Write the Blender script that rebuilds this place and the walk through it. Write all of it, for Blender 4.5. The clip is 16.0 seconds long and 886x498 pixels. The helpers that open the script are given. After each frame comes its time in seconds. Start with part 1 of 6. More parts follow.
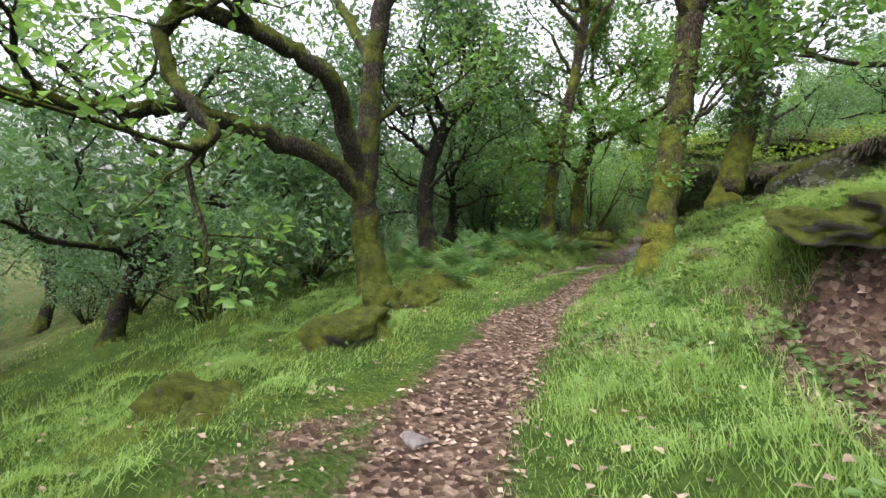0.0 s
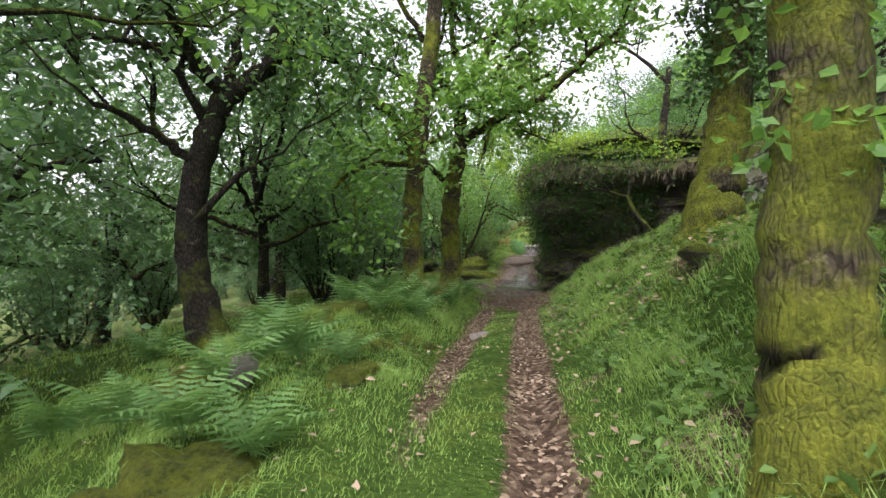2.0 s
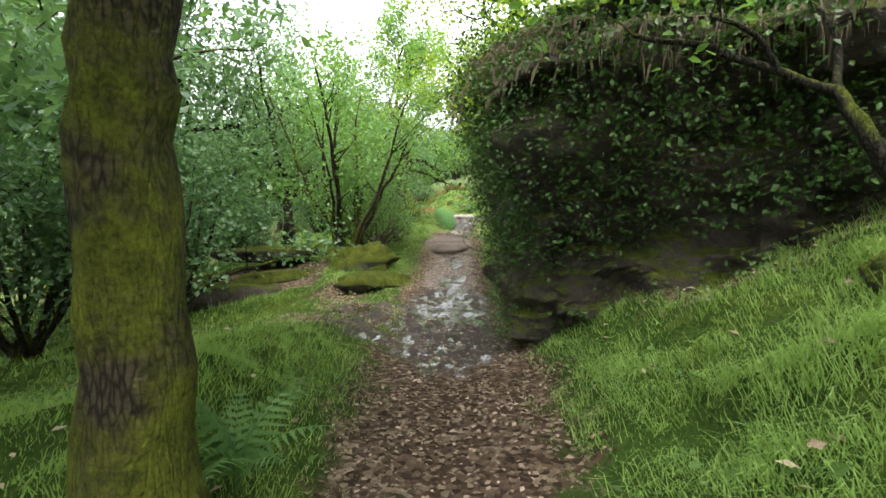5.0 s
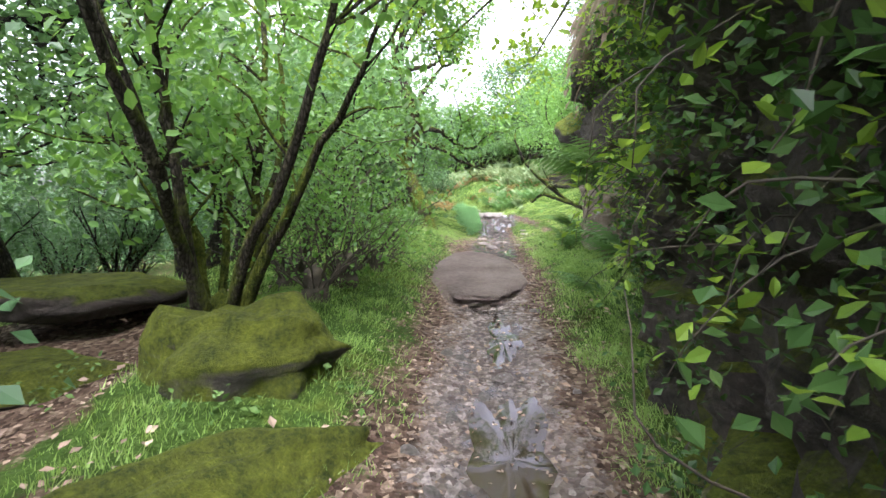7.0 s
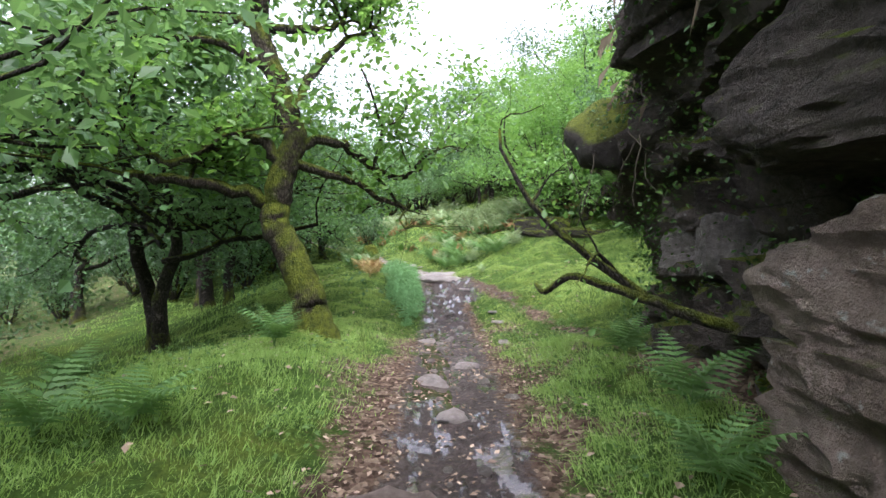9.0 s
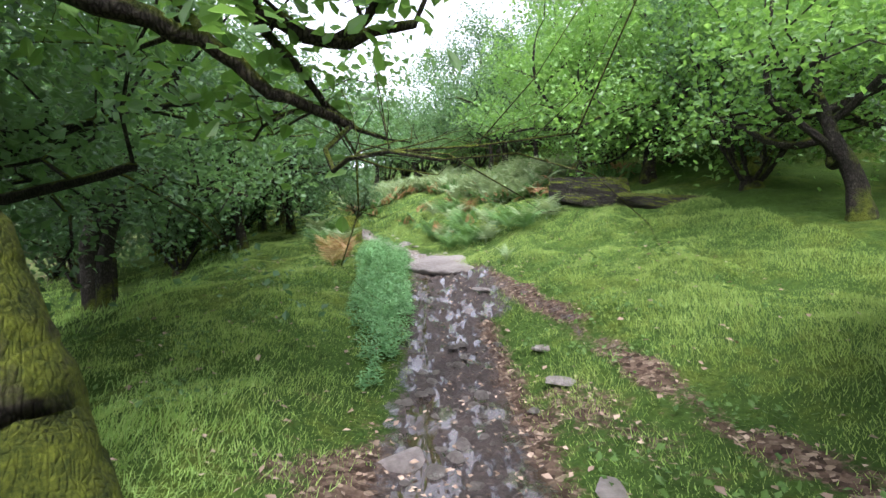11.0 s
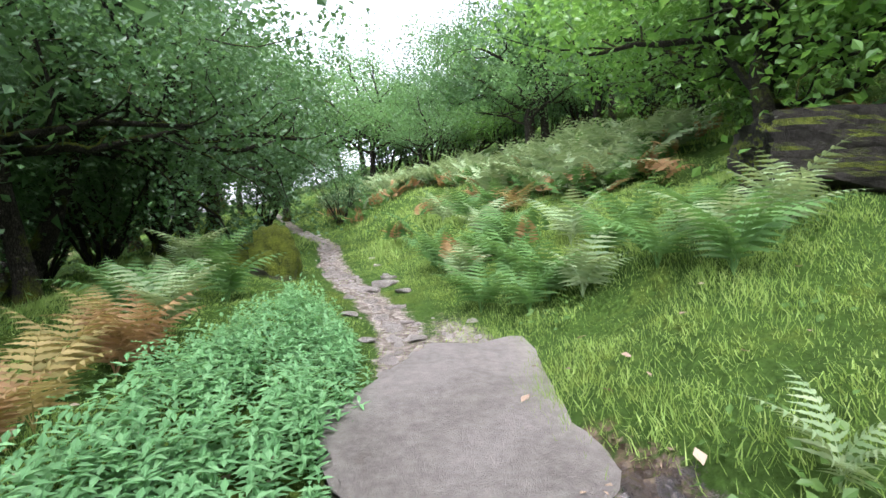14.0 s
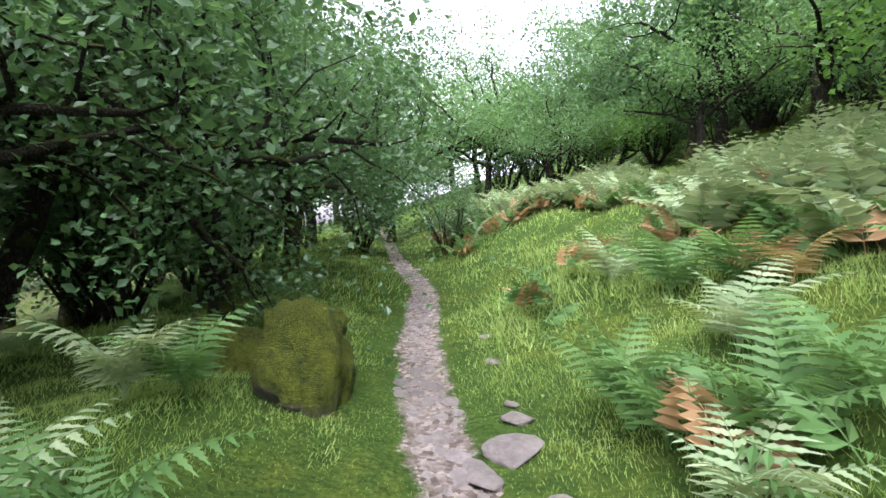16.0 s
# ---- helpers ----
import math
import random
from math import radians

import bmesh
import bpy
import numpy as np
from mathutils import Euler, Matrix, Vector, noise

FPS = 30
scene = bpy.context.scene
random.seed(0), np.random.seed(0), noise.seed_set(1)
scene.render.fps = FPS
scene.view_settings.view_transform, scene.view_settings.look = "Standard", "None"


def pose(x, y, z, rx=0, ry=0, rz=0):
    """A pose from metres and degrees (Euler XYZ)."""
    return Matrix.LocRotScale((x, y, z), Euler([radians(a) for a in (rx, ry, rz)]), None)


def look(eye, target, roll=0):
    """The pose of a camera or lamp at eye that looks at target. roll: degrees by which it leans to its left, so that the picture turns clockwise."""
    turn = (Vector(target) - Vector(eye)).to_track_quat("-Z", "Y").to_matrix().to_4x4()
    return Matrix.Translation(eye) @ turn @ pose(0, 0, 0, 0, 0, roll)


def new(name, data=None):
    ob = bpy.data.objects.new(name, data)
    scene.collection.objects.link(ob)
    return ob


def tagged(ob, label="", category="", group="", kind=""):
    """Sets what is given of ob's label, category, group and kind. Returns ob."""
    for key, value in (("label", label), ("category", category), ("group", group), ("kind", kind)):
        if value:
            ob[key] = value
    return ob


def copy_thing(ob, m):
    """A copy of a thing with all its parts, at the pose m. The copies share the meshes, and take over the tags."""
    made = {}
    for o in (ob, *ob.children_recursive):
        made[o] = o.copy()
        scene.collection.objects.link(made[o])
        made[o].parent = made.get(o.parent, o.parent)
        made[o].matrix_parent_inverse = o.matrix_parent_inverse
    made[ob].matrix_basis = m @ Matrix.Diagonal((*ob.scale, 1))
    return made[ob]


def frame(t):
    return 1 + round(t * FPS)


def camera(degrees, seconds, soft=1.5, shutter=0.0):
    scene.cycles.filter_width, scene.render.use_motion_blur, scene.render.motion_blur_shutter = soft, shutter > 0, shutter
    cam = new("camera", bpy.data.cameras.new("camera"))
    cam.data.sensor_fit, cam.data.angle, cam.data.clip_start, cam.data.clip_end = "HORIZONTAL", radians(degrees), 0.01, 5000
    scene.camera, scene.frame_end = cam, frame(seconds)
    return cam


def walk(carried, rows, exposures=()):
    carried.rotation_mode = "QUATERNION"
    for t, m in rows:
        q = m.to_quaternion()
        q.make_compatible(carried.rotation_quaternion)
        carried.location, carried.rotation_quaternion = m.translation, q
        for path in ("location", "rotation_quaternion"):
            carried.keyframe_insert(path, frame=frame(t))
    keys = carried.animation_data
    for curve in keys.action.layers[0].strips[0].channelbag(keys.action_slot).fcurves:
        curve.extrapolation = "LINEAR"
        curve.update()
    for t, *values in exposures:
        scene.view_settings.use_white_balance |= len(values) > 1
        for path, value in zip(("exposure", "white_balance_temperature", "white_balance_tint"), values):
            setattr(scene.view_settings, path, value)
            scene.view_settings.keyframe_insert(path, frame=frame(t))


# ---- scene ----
# The walk: seconds, eye, target, roll.
PATH = [
    (0, (0.029, -0.566, 0.120), (-0.857, 1.223, 0.005), 5.2),
    (0.5, (-0.38, 0.726, 0.105), (-1.134, 2.577, 0.057), 3.7),
    (1, (-0.822, 1.694, 0.19), (-1.435, 3.598, 0.166), 2.7),
    (1.5, (-1.088, 2.677, 0.304), (-1.579, 4.616, 0.285), 1.8),
    (2, (-1.247, 3.611, 0.414), (-1.584, 5.582, 0.428), 0.4),
    (2.5, (-1.31, 4.438, 0.494), (-1.508, 6.428, 0.522), -1.2),
    (3, (-1.292, 5.369, 0.594), (-1.406, 7.366, 0.609), -1.6),
    (3.5, (-1.279, 6.509, 0.621), (-1.338, 8.508, 0.607), -1.7),
    (4, (-1.323, 7.691, 0.671), (-1.339, 9.689, 0.587), -0.9),
    (4.2, (-1.35, 8.22, 0.685), (-1.35, 10.217, 0.577), -0.1),
    (5.3, (-1.56, 11.36, 0.765), (-1.60, 13.355, 0.635), 1.5),
    (6.3, (-1.738, 14.22, 0.837), (-1.811, 16.212, 0.676), 3.2),
    (6.5, (-1.745, 14.80, 0.836), (-1.824, 16.793, 0.678), 3.4),
    (7, (-1.71, 16.24, 0.86), (-1.805, 18.232, 0.71), 3.0),
    (7.5, (-1.71, 17.68, 0.962), (-1.788, 19.678, 0.9), 2.6),
    (8, (-1.668, 19.09, 1.11), (-1.67, 21.09, 1.121), 2.2),
    (8.5, (-1.612, 20.42, 1.234), (-1.5, 22.417, 1.246), 1.2),
    (9, (-1.589, 21.555, 1.386), (-1.456, 23.551, 1.412), 1.7),
    (9.5, (-1.568, 22.474, 1.488), (-1.477, 24.472, 1.479), 2.1),
    (10, (-1.492, 23.348, 1.573), (-1.406, 25.345, 1.5), 2.6),
    (10.2, (-1.459, 23.706, 1.570), (-1.349, 25.7, 1.470), 2.5),
    (11.2, (-1.29, 25.90, 1.46), (-1.17, 27.894, 1.37), 2.1),
    (12.3, (-1.149, 28.276, 1.373), (-1.028, 30.271, 1.303), 1.7),
    (12.5, (-1.124, 28.662, 1.401), (-1.026, 30.657, 1.298), 1.5),
    (13, (-1.061, 29.615, 1.497), (-0.971, 31.608, 1.364), 0.5),
    (13.5, (-1.049, 30.558, 1.576), (-0.96, 32.553, 1.451), 0.8),
    (14, (-1.023, 31.39, 1.655), (-0.969, 33.387, 1.57), 1.2),
    (14.5, (-1.035, 32.17, 1.729), (-1.028, 34.168, 1.644), 1.8),
    (15, (-1.106, 32.886, 1.838), (-1.196, 34.884, 1.789), 2.9),
    (15.5, (-1.23, 33.60, 1.98), (-1.463, 35.585, 1.94), 3.0),
    (16, (-1.41, 34.38, 2.08), (-1.81, 36.337, 2.03), 2.6),
]
cam = camera(84.3, 16.0, soft=1.5, shutter=0.03)
walk(cam, [(t, look(e, a, r)) for t, e, a, r in PATH], exposures=[(0.0, 1.25, 6250, 24), (2.0, 1.35, 6400, 21), (4.0, 1.75, 6700, 14), (6.5, 2.2, 6100, 20), (7.5, 2.35, 5900, 26), (8.5, 1.98, 5900, 26), (9.5, 1.65, 5900, 25), (10.0, 1.65, 5900, 25), (12.5, 1.75, 6000, 20), (14.5, 1.68, 5950, 19), (16.0, 1.72, 5950, 25)])
# Overcast summer daylight: a pale sky and a very soft sun.
sky_world = bpy.data.worlds.new("sky")
scene.world = sky_world
sky_world.use_nodes = True
wn, wl = sky_world.node_tree.nodes, sky_world.node_tree.links
sky_tex = wn.new("ShaderNodeTexSky")
sky_tex.sky_type = "NISHITA"
sky_tex.sun_disc = False
sky_tex.sun_elevation, sky_tex.sun_rotation = radians(52), radians(200)
sky_tex.air_density, sky_tex.dust_density, sky_tex.ozone_density = 1.0, 4.0, 1.0
pale = wn.new("ShaderNodeHueSaturation")
pale.inputs["Saturation"].default_value = 0.22
pale.inputs["Value"].default_value = 1.5
wl.new(sky_tex.outputs["Color"], pale.inputs["Color"])
wl.new(pale.outputs["Color"], wn["Background"].inputs["Color"])
wn["Background"].inputs["Strength"].default_value = 0.15
sun_data = bpy.data.lights.new("sun", "SUN")
sun_data.energy, sun_data.angle, sun_data.color = 1.4, radians(25), (1.0, 0.97, 0.9)
sun = new("sun", sun_data)
sun.matrix_world = look((0, 0, 30), (-5, 14, 0))
# ---- the lie of the land: the path's line and height, and the slope across it ----
LINE_Y = np.array([-40, -12, -6, -0.5, 2, 4, 6.7, 9.6, 13, 17, 21, 25, 29, 33, 35, 36, 37, 38.5, 41.2, 46, 60, 90.0])
LINE_X = np.array([12, 3.6, 1.6, -0.45, -1.15, -1.35, -1.42, -1.45, -1.42, -1.5, -1.45, -1.3, -1.05, -1.0, -1.15, -1.5, -1.9, -2.4, -3.0, -4.9, -10, -22.0])
LINE_Z = np.array([-3.0, -1.6, -1.3, -1.07, -0.92, -0.74, -0.55, -0.60, -0.58, -0.52, -0.05, 0.31, 0.27, 0.78, 0.89, 0.95, 1.0, 1.08, 1.3, 1.5, 2.3, 4.0])
FINE = np.linspace(-40, 90, 1301)
kernel = np.hanning(13) / np.hanning(13).sum()


def smoothed(values):
    v = np.interp(FINE, LINE_Y, values)
    return np.convolve(np.pad(v, 6, mode="edge"), kernel, mode="valid")


FINE_X, FINE_Z = smoothed(LINE_X), smoothed(LINE_Z)
ACROSS = np.array([-60, -14, -6, -3, -1.6, -1.0, -0.6, 0.6, 1.0, 1.6, 3, 6, 14, 60.0])
STATIONS = {
    -40: (-14, -4.0, -2.0, -0.9, -0.35, -0.03, 0, 0.03, 0.10, 0.35, 0.9, 1.5, 2.4, 6),
    2: (-14, -4.0, -1.9, -0.85, -0.3, -0.02, 0, 0.03, 0.10, 0.32, 0.9, 1.5, 2.4, 6),
    5: (-14, -3.4, -1.3, -0.5, -0.1, 0.02, 0, 0.06, 0.25, 0.65, 1.15, 1.7, 2.6, 7),
    7.5: (-13, -2.6, -0.9, -0.22, 0.05, 0.04, 0, 0.10, 0.40, 0.95, 1.4, 1.95, 3.0, 8),
    10: (-12, -2.2, -0.6, 0.05, 0.42, 0.18, 0, 0.14, 0.70, 1.05, 1.5, 2.1, 3.4, 9),
    13: (-11, -2.0, -0.65, 0.0, 0.33, 0.12, 0, 0.06, 0.30, 0.8, 1.5, 2.3, 4.2, 10),
    17: (-10, -1.9, -0.7, -0.15, 0.08, 0.06, 0, 0.03, 0.15, 0.4, 1.2, 2.6, 4.6, 11),
    22: (-10, -2.2, -0.8, -0.10, 0.12, 0.08, 0, 0.05, 0.16, 0.32, 0.8, 2.0, 4.6, 11),
    27: (-11, -3.0, -1.1, -0.10, 0.12, 0.08, 0, 0.03, 0.08, 0.22, 0.5, 1.2, 3.4, 11),
    31: (-12, -3.0, -1.1, -0.05, 0.16, 0.10, 0, 0.05, 0.22, 0.42, 0.7, 1.35, 3.3, 10),
    36: (-12, -3.0, -1.1, -0.15, 0.06, 0.05, 0, 0.05, 0.18, 0.55, 1.15, 2.0, 4.4, 26),
    90: (-12, -3.0, -1.1, -0.2, 0.04, 0.04, 0, 0.05, 0.18, 0.6, 1.2, 2.2, 4.8, 28),
}
STATION_Y = np.array(list(STATIONS), float)
TABLE = np.array([STATIONS[k] for k in STATIONS], float)


def lumps(x, y):
    """Gentle hummocks, as heights in metres."""
    a = np.sin(x * 1.3 + 0.7 * np.sin(y * 0.9)) * np.sin(y * 1.1 + 1.1 * np.sin(x * 0.7))
    b = np.sin(x * 3.1 + 1.3 * np.sin(y * 2.3) + 2) * np.sin(y * 2.7 + 1.2 * np.sin(x * 1.9))
    c = np.sin(x * 7.3 + 1.7 * np.sin(y * 5.1)) * np.sin(y * 6.7 + 1.5 * np.sin(x * 6.1))
    return a, b, c


def hummocks(x, y):
    """Rounded cushions of turf, 0 to 1."""
    m = np.clip(np.sin(x * 5.3 + 1.5 * np.sin(y * 2.1)) * np.sin(y * 4.7 + 1.4 * np.sin(x * 2.7)), 0, 1)
    k = np.clip(np.sin(x * 9.1 + 1.2 * np.sin(y * 4.3) + 1) * np.sin(y * 8.3 + 1.6 * np.sin(x * 5.1)), 0, 1)
    return np.sqrt(m) + 0.45 * np.sqrt(k)


def aside(x, y):
    """How far to the right of the path's middle."""
    return x - np.interp(y, FINE, FINE_X)


def height(x, y):
    x, y = np.asarray(x, float), np.asarray(y, float)
    s = aside(x, y)
    fy = np.clip(np.interp(y, STATION_Y, np.arange(len(STATION_Y))), 0, len(STATION_Y) - 1.0001)
    fs = np.clip(np.interp(s, ACROSS, np.arange(len(ACROSS))), 0, len(ACROSS) - 1.0001)
    i, j = fy.astype(int), fs.astype(int)
    u, v = fy - i, fs - j
    u, v = u * u * (3 - 2 * u), 0.5 * v + 0.5 * v * v * (3 - 2 * v)
    dz = (TABLE[i, j] * (1 - v) + TABLE[i, j + 1] * v) * (1 - u) + (TABLE[i + 1, j] * (1 - v) + TABLE[i + 1, j + 1] * v) * u
    a, b, c = lumps(x, y)
    off = np.clip((np.abs(s) - 0.45) / 0.9, 0, 1)
    z = np.interp(y, FINE, FINE_Z) + dz + off * (0.07 * a + 0.05 * b + 0.02 * c)
    # tussocky hummocks in the turf
    z = z + np.clip((np.abs(s) - 0.6) / 0.6, 0, 1) * np.where(y < 15, 0.105, 0.04) * hummocks(x, y)
    # a turf bank that breaks off over a hollow
    edge = np.clip((s - 1.75) / 0.3, 0, 1)
    edge = edge * edge * (3 - 2 * edge) * np.clip((4.8 - s) / 1.5, 0, 1)
    brink = 3.45 + 0.12 * np.sin(x * 4.1) + 0.05 * np.sin(x * 11)
    z = z + 0.45 * edge * np.clip((y - brink) / 0.16, 0, 1) * np.clip((5.8 - y) / 2.0, 0, 1)
    z = z - 0.36 * edge * np.clip((brink + 0.05 - y) / 0.15, 0, 1) * np.clip((y - 0.6) / 1.4, 0, 1)
    # ruts of the double track, and the worn groove further on
    early = np.clip((12.5 - y) / 2, 0, 1) * np.clip((y - 1.0) / 3, 0, 1)
    z = z - early * 0.06 * (np.exp(-(((s + 0.48) / 0.15) ** 2)) + 1.2 * np.exp(-(((s - 0.22) / 0.15) ** 2)))
    trodden = np.clip((y - 27) / 2, 0, 1) * np.clip((33.3 - y) / 0.6, 0, 1) * np.exp(-(((s - 0.35) / 0.6) ** 2))
    z = z + trodden * 0.055 * np.sin(x * 23 + 2 * np.sin(y * 9)) * np.sin(y * 19 + 2 * np.sin(x * 13))
    z = z - (1 - early) * 0.05 * np.exp(-((s / 0.35) ** 2)) - 0.012 * c * np.exp(-((s / 0.7) ** 2))
    return z
# ---- materials ----
def material(name):
    m = bpy.data.materials.new(name)
    m.use_nodes = True
    return m, m.node_tree.nodes, m.node_tree.links, m.node_tree.nodes["Principled BSDF"]


def noise_node(n, l, scale, detail=4.0, rough=0.6, coords="Object"):
    c = n.new("ShaderNodeTexCoord")
    t = n.new("ShaderNodeTexNoise")
    t.inputs["Scale"].default_value, t.inputs["Detail"].default_value, t.inputs["Roughness"].default_value = scale, detail, rough
    l.new(c.outputs[coords], t.inputs["Vector"])
    return t.outputs["Fac"]


def ramp(n, l, fac, *stops):
    r = n.new("ShaderNodeValToRGB")
    while len(r.color_ramp.elements) < len(stops):
        r.color_ramp.elements.new(0.5)
    for e, (at, col) in zip(r.color_ramp.elements, stops):
        e.position = at
        e.color = (*col, 1) if len(col) == 3 else (col[0], col[0], col[0], 1)
    l.new(fac, r.inputs["Fac"])
    return r.outputs["Color"]


def mix(n, l, fac, a, b):
    m = n.new("ShaderNodeMix")
    m.data_type = "RGBA"
    for sock, v in ((m.inputs["Factor"], fac), (m.inputs[6], a), (m.inputs[7], b)):
        if isinstance(v, (int, float)):
            sock.default_value = v
        elif isinstance(v, tuple):
            sock.default_value = (*v, 1)
        else:
            l.new(v, sock)
    return m.outputs[2]


def calc(n, l, op, a, b=0.0, clamp=True):
    m = n.new("ShaderNodeMath")
    m.operation, m.use_clamp = op, clamp
    for sock, v in ((m.inputs[0], a), (m.inputs[1], b)):
        if isinstance(v, (int, float)):
            sock.default_value = v
        else:
            l.new(v, sock)
    return m.outputs[0]


def bump(n, l, p, h, strength=0.5, distance=0.02):
    b = n.new("ShaderNodeBump")
    b.inputs["Strength"].default_value, b.inputs["Distance"].default_value = strength, distance
    l.new(h, b.inputs["Height"])
    l.new(b.outputs["Normal"], p.inputs["Normal"])


def up_facing(n, l):
    g = n.new("ShaderNodeNewGeometry")
    s = n.new("ShaderNodeSeparateXYZ")
    l.new(g.outputs["Normal"], s.inputs[0])
    return s.outputs["Z"]


def bark_material(name, dark, pale, moss_low=0.54, moss_col=((0.02, 0.035, 0.005), (0.15, 0.18, 0.018))):
    """Furrowed bark with moss in patches and on the upper sides."""
    m, n, l, p = material(name)
    fine = noise_node(n, l, 26, 6, 0.7)
    big = noise_node(n, l, 2.3, 4, 0.6)
    c = n.new("ShaderNodeTexCoord")
    mp = n.new("ShaderNodeMapping")
    mp.inputs["Scale"].default_value = (1, 1, 0.28)
    l.new(c.outputs["Object"], mp.inputs[0])
    v = n.new("ShaderNodeTexVoronoi")
    v.feature = "DISTANCE_TO_EDGE"
    v.inputs["Scale"].default_value = 40
    l.new(mp.outputs[0], v.inputs["Vector"])
    furrow = ramp(n, l, v.outputs["Distance"], (0.0, (0.0,)), (0.22, (1.0,)))
    base = mix(n, l, furrow, tuple(x * 0.6 for x in dark), ramp(n, l, fine, (0.3, dark), (0.75, pale)))
    lichen = ramp(n, l, noise_node(n, l, 9, 5, 0.7), (0.60, (0.0,)), (0.68, (0.7,)))
    base = mix(n, l, lichen, base, tuple(min(1, x * 1.9 + 0.02) for x in pale))
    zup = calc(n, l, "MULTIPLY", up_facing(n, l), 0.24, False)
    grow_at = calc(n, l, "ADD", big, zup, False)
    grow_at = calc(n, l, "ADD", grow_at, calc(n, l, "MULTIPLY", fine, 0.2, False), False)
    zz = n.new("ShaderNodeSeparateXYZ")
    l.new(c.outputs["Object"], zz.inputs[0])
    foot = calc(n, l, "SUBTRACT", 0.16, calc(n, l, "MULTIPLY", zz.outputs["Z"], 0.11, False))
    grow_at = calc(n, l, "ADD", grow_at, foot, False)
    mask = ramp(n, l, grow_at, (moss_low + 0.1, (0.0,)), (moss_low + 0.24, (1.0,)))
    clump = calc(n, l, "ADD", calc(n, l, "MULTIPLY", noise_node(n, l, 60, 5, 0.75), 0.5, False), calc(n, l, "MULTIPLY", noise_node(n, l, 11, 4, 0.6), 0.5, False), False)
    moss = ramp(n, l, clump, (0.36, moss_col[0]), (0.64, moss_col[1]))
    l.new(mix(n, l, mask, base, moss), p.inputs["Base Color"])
    p.inputs["Roughness"].default_value = 0.92
    p.inputs["Specular IOR Level"].default_value = 0.2
    hgt = calc(n, l, "ADD", calc(n, l, "MULTIPLY", furrow, 0.6, False), calc(n, l, "MULTIPLY", clump, 2.4, False), False)
    bump(n, l, p, hgt, 1.0, 0.03)
    return m


def leaf_material(name, *cols, thru=0.45, gloss=0.45, shine=0.18):
    """Thin leaves that let some light through; each leaf has its own tone."""
    m, n, l, p = material(name)
    g = n.new("ShaderNodeNewGeometry")
    tone = ramp(n, l, g.outputs["Random Per Island"], *[(i / max(1, len(cols) - 1), c) for i, c in enumerate(cols)])
    tone = mix(n, l, calc(n, l, "MULTIPLY", noise_node(n, l, 1.1, 3), 0.5), tone, tuple(min(1, 1.5 * v) for v in cols[-1]))
    l.new(tone, p.inputs["Base Color"])
    p.inputs["Roughness"].default_value = gloss
    p.inputs["Specular IOR Level"].default_value = shine
    t = n.new("ShaderNodeBsdfTranslucent")
    warm = mix(n, l, 0.5, tone, tuple(min(1, v * k) for v, k in zip(cols[-1], (1.9, 1.8, 1.0))))
    l.new(warm, t.inputs["Color"])
    s = n.new("ShaderNodeMixShader")
    s.inputs[0].default_value = thru
    l.new(p.outputs[0], s.inputs[1])
    l.new(t.outputs[0], s.inputs[2])
    l.new(s.outputs[0], n["Material Output"].inputs["Surface"])
    return m


def rock_material(name, dark, pale, moss=0.5, wet=0.0, lichen=0.66, cracks=1.0):
    """Weathered gritstone with cracks, pale lichen and moss on top."""
    m, n, l, p = material(name)
    big, fine = noise_node(n, l, 1.7, 5, 0.65), noise_node(n, l, 24, 6, 0.7)
    base = ramp(n, l, calc(n, l, "ADD", calc(n, l, "MULTIPLY", big, 0.6, False), calc(n, l, "MULTIPLY", fine, 0.4, False), False), (0.35, dark), (0.68, pale))
    spots = ramp(n, l, noise_node(n, l, 7, 5, 0.7), (lichen, (0.0,)), (lichen + 0.05, (0.85,)))
    base = mix(n, l, spots, base, (0.42, 0.43, 0.38))
    crack = n.new("ShaderNodeTexVoronoi")
    crack.feature = "DISTANCE_TO_EDGE"
    crack.inputs["Scale"].default_value = 1.8
    c = n.new("ShaderNodeTexCoord")
    mp = n.new("ShaderNodeMapping")
    mp.inputs["Scale"].default_value = (0.7, 0.7, 1.9)
    l.new(c.outputs["Object"], mp.inputs[0])
    l.new(mp.outputs[0], crack.inputs["Vector"])
    line = ramp(n, l, crack.outputs["Distance"], (0.0, (1.0 - cracks,)), (0.035, (1.0,)))
    base = mix(n, l, line, tuple(v * 0.35 for v in dark), base)
    up = calc(n, l, "ADD", calc(n, l, "MULTIPLY", up_facing(n, l), 0.5, False), calc(n, l, "MULTIPLY", noise_node(n, l, 3.2, 5, 0.7), 0.6, False), False)
    mask = ramp(n, l, up, (1.05 - moss, (0.0,)), (1.2 - moss, (1.0,)))
    tuft = calc(n, l, "ADD", calc(n, l, "MULTIPLY", noise_node(n, l, 45, 5, 0.75), 0.5, False), calc(n, l, "MULTIPLY", noise_node(n, l, 9, 4, 0.6), 0.5, False), False)
    green = ramp(n, l, tuft, (0.36, (0.028, 0.048, 0.005)), (0.62, (0.17, 0.205, 0.018)))
    l.new(mix(n, l, mask, base, green), p.inputs["Base Color"])
    p.inputs["Roughness"].default_value = 0.85 - wet
    p.inputs["Specular IOR Level"].default_value = 0.22
    hgt = calc(n, l, "ADD", calc(n, l, "MULTIPLY", line, 0.5, False), calc(n, l, "ADD", calc(n, l, "MULTIPLY", tuft, 2.0, False), noise_node(n, l, 90, 4, 0.7), False), False)
    bump(n, l, p, hgt, 1.0, 0.06)
    return m


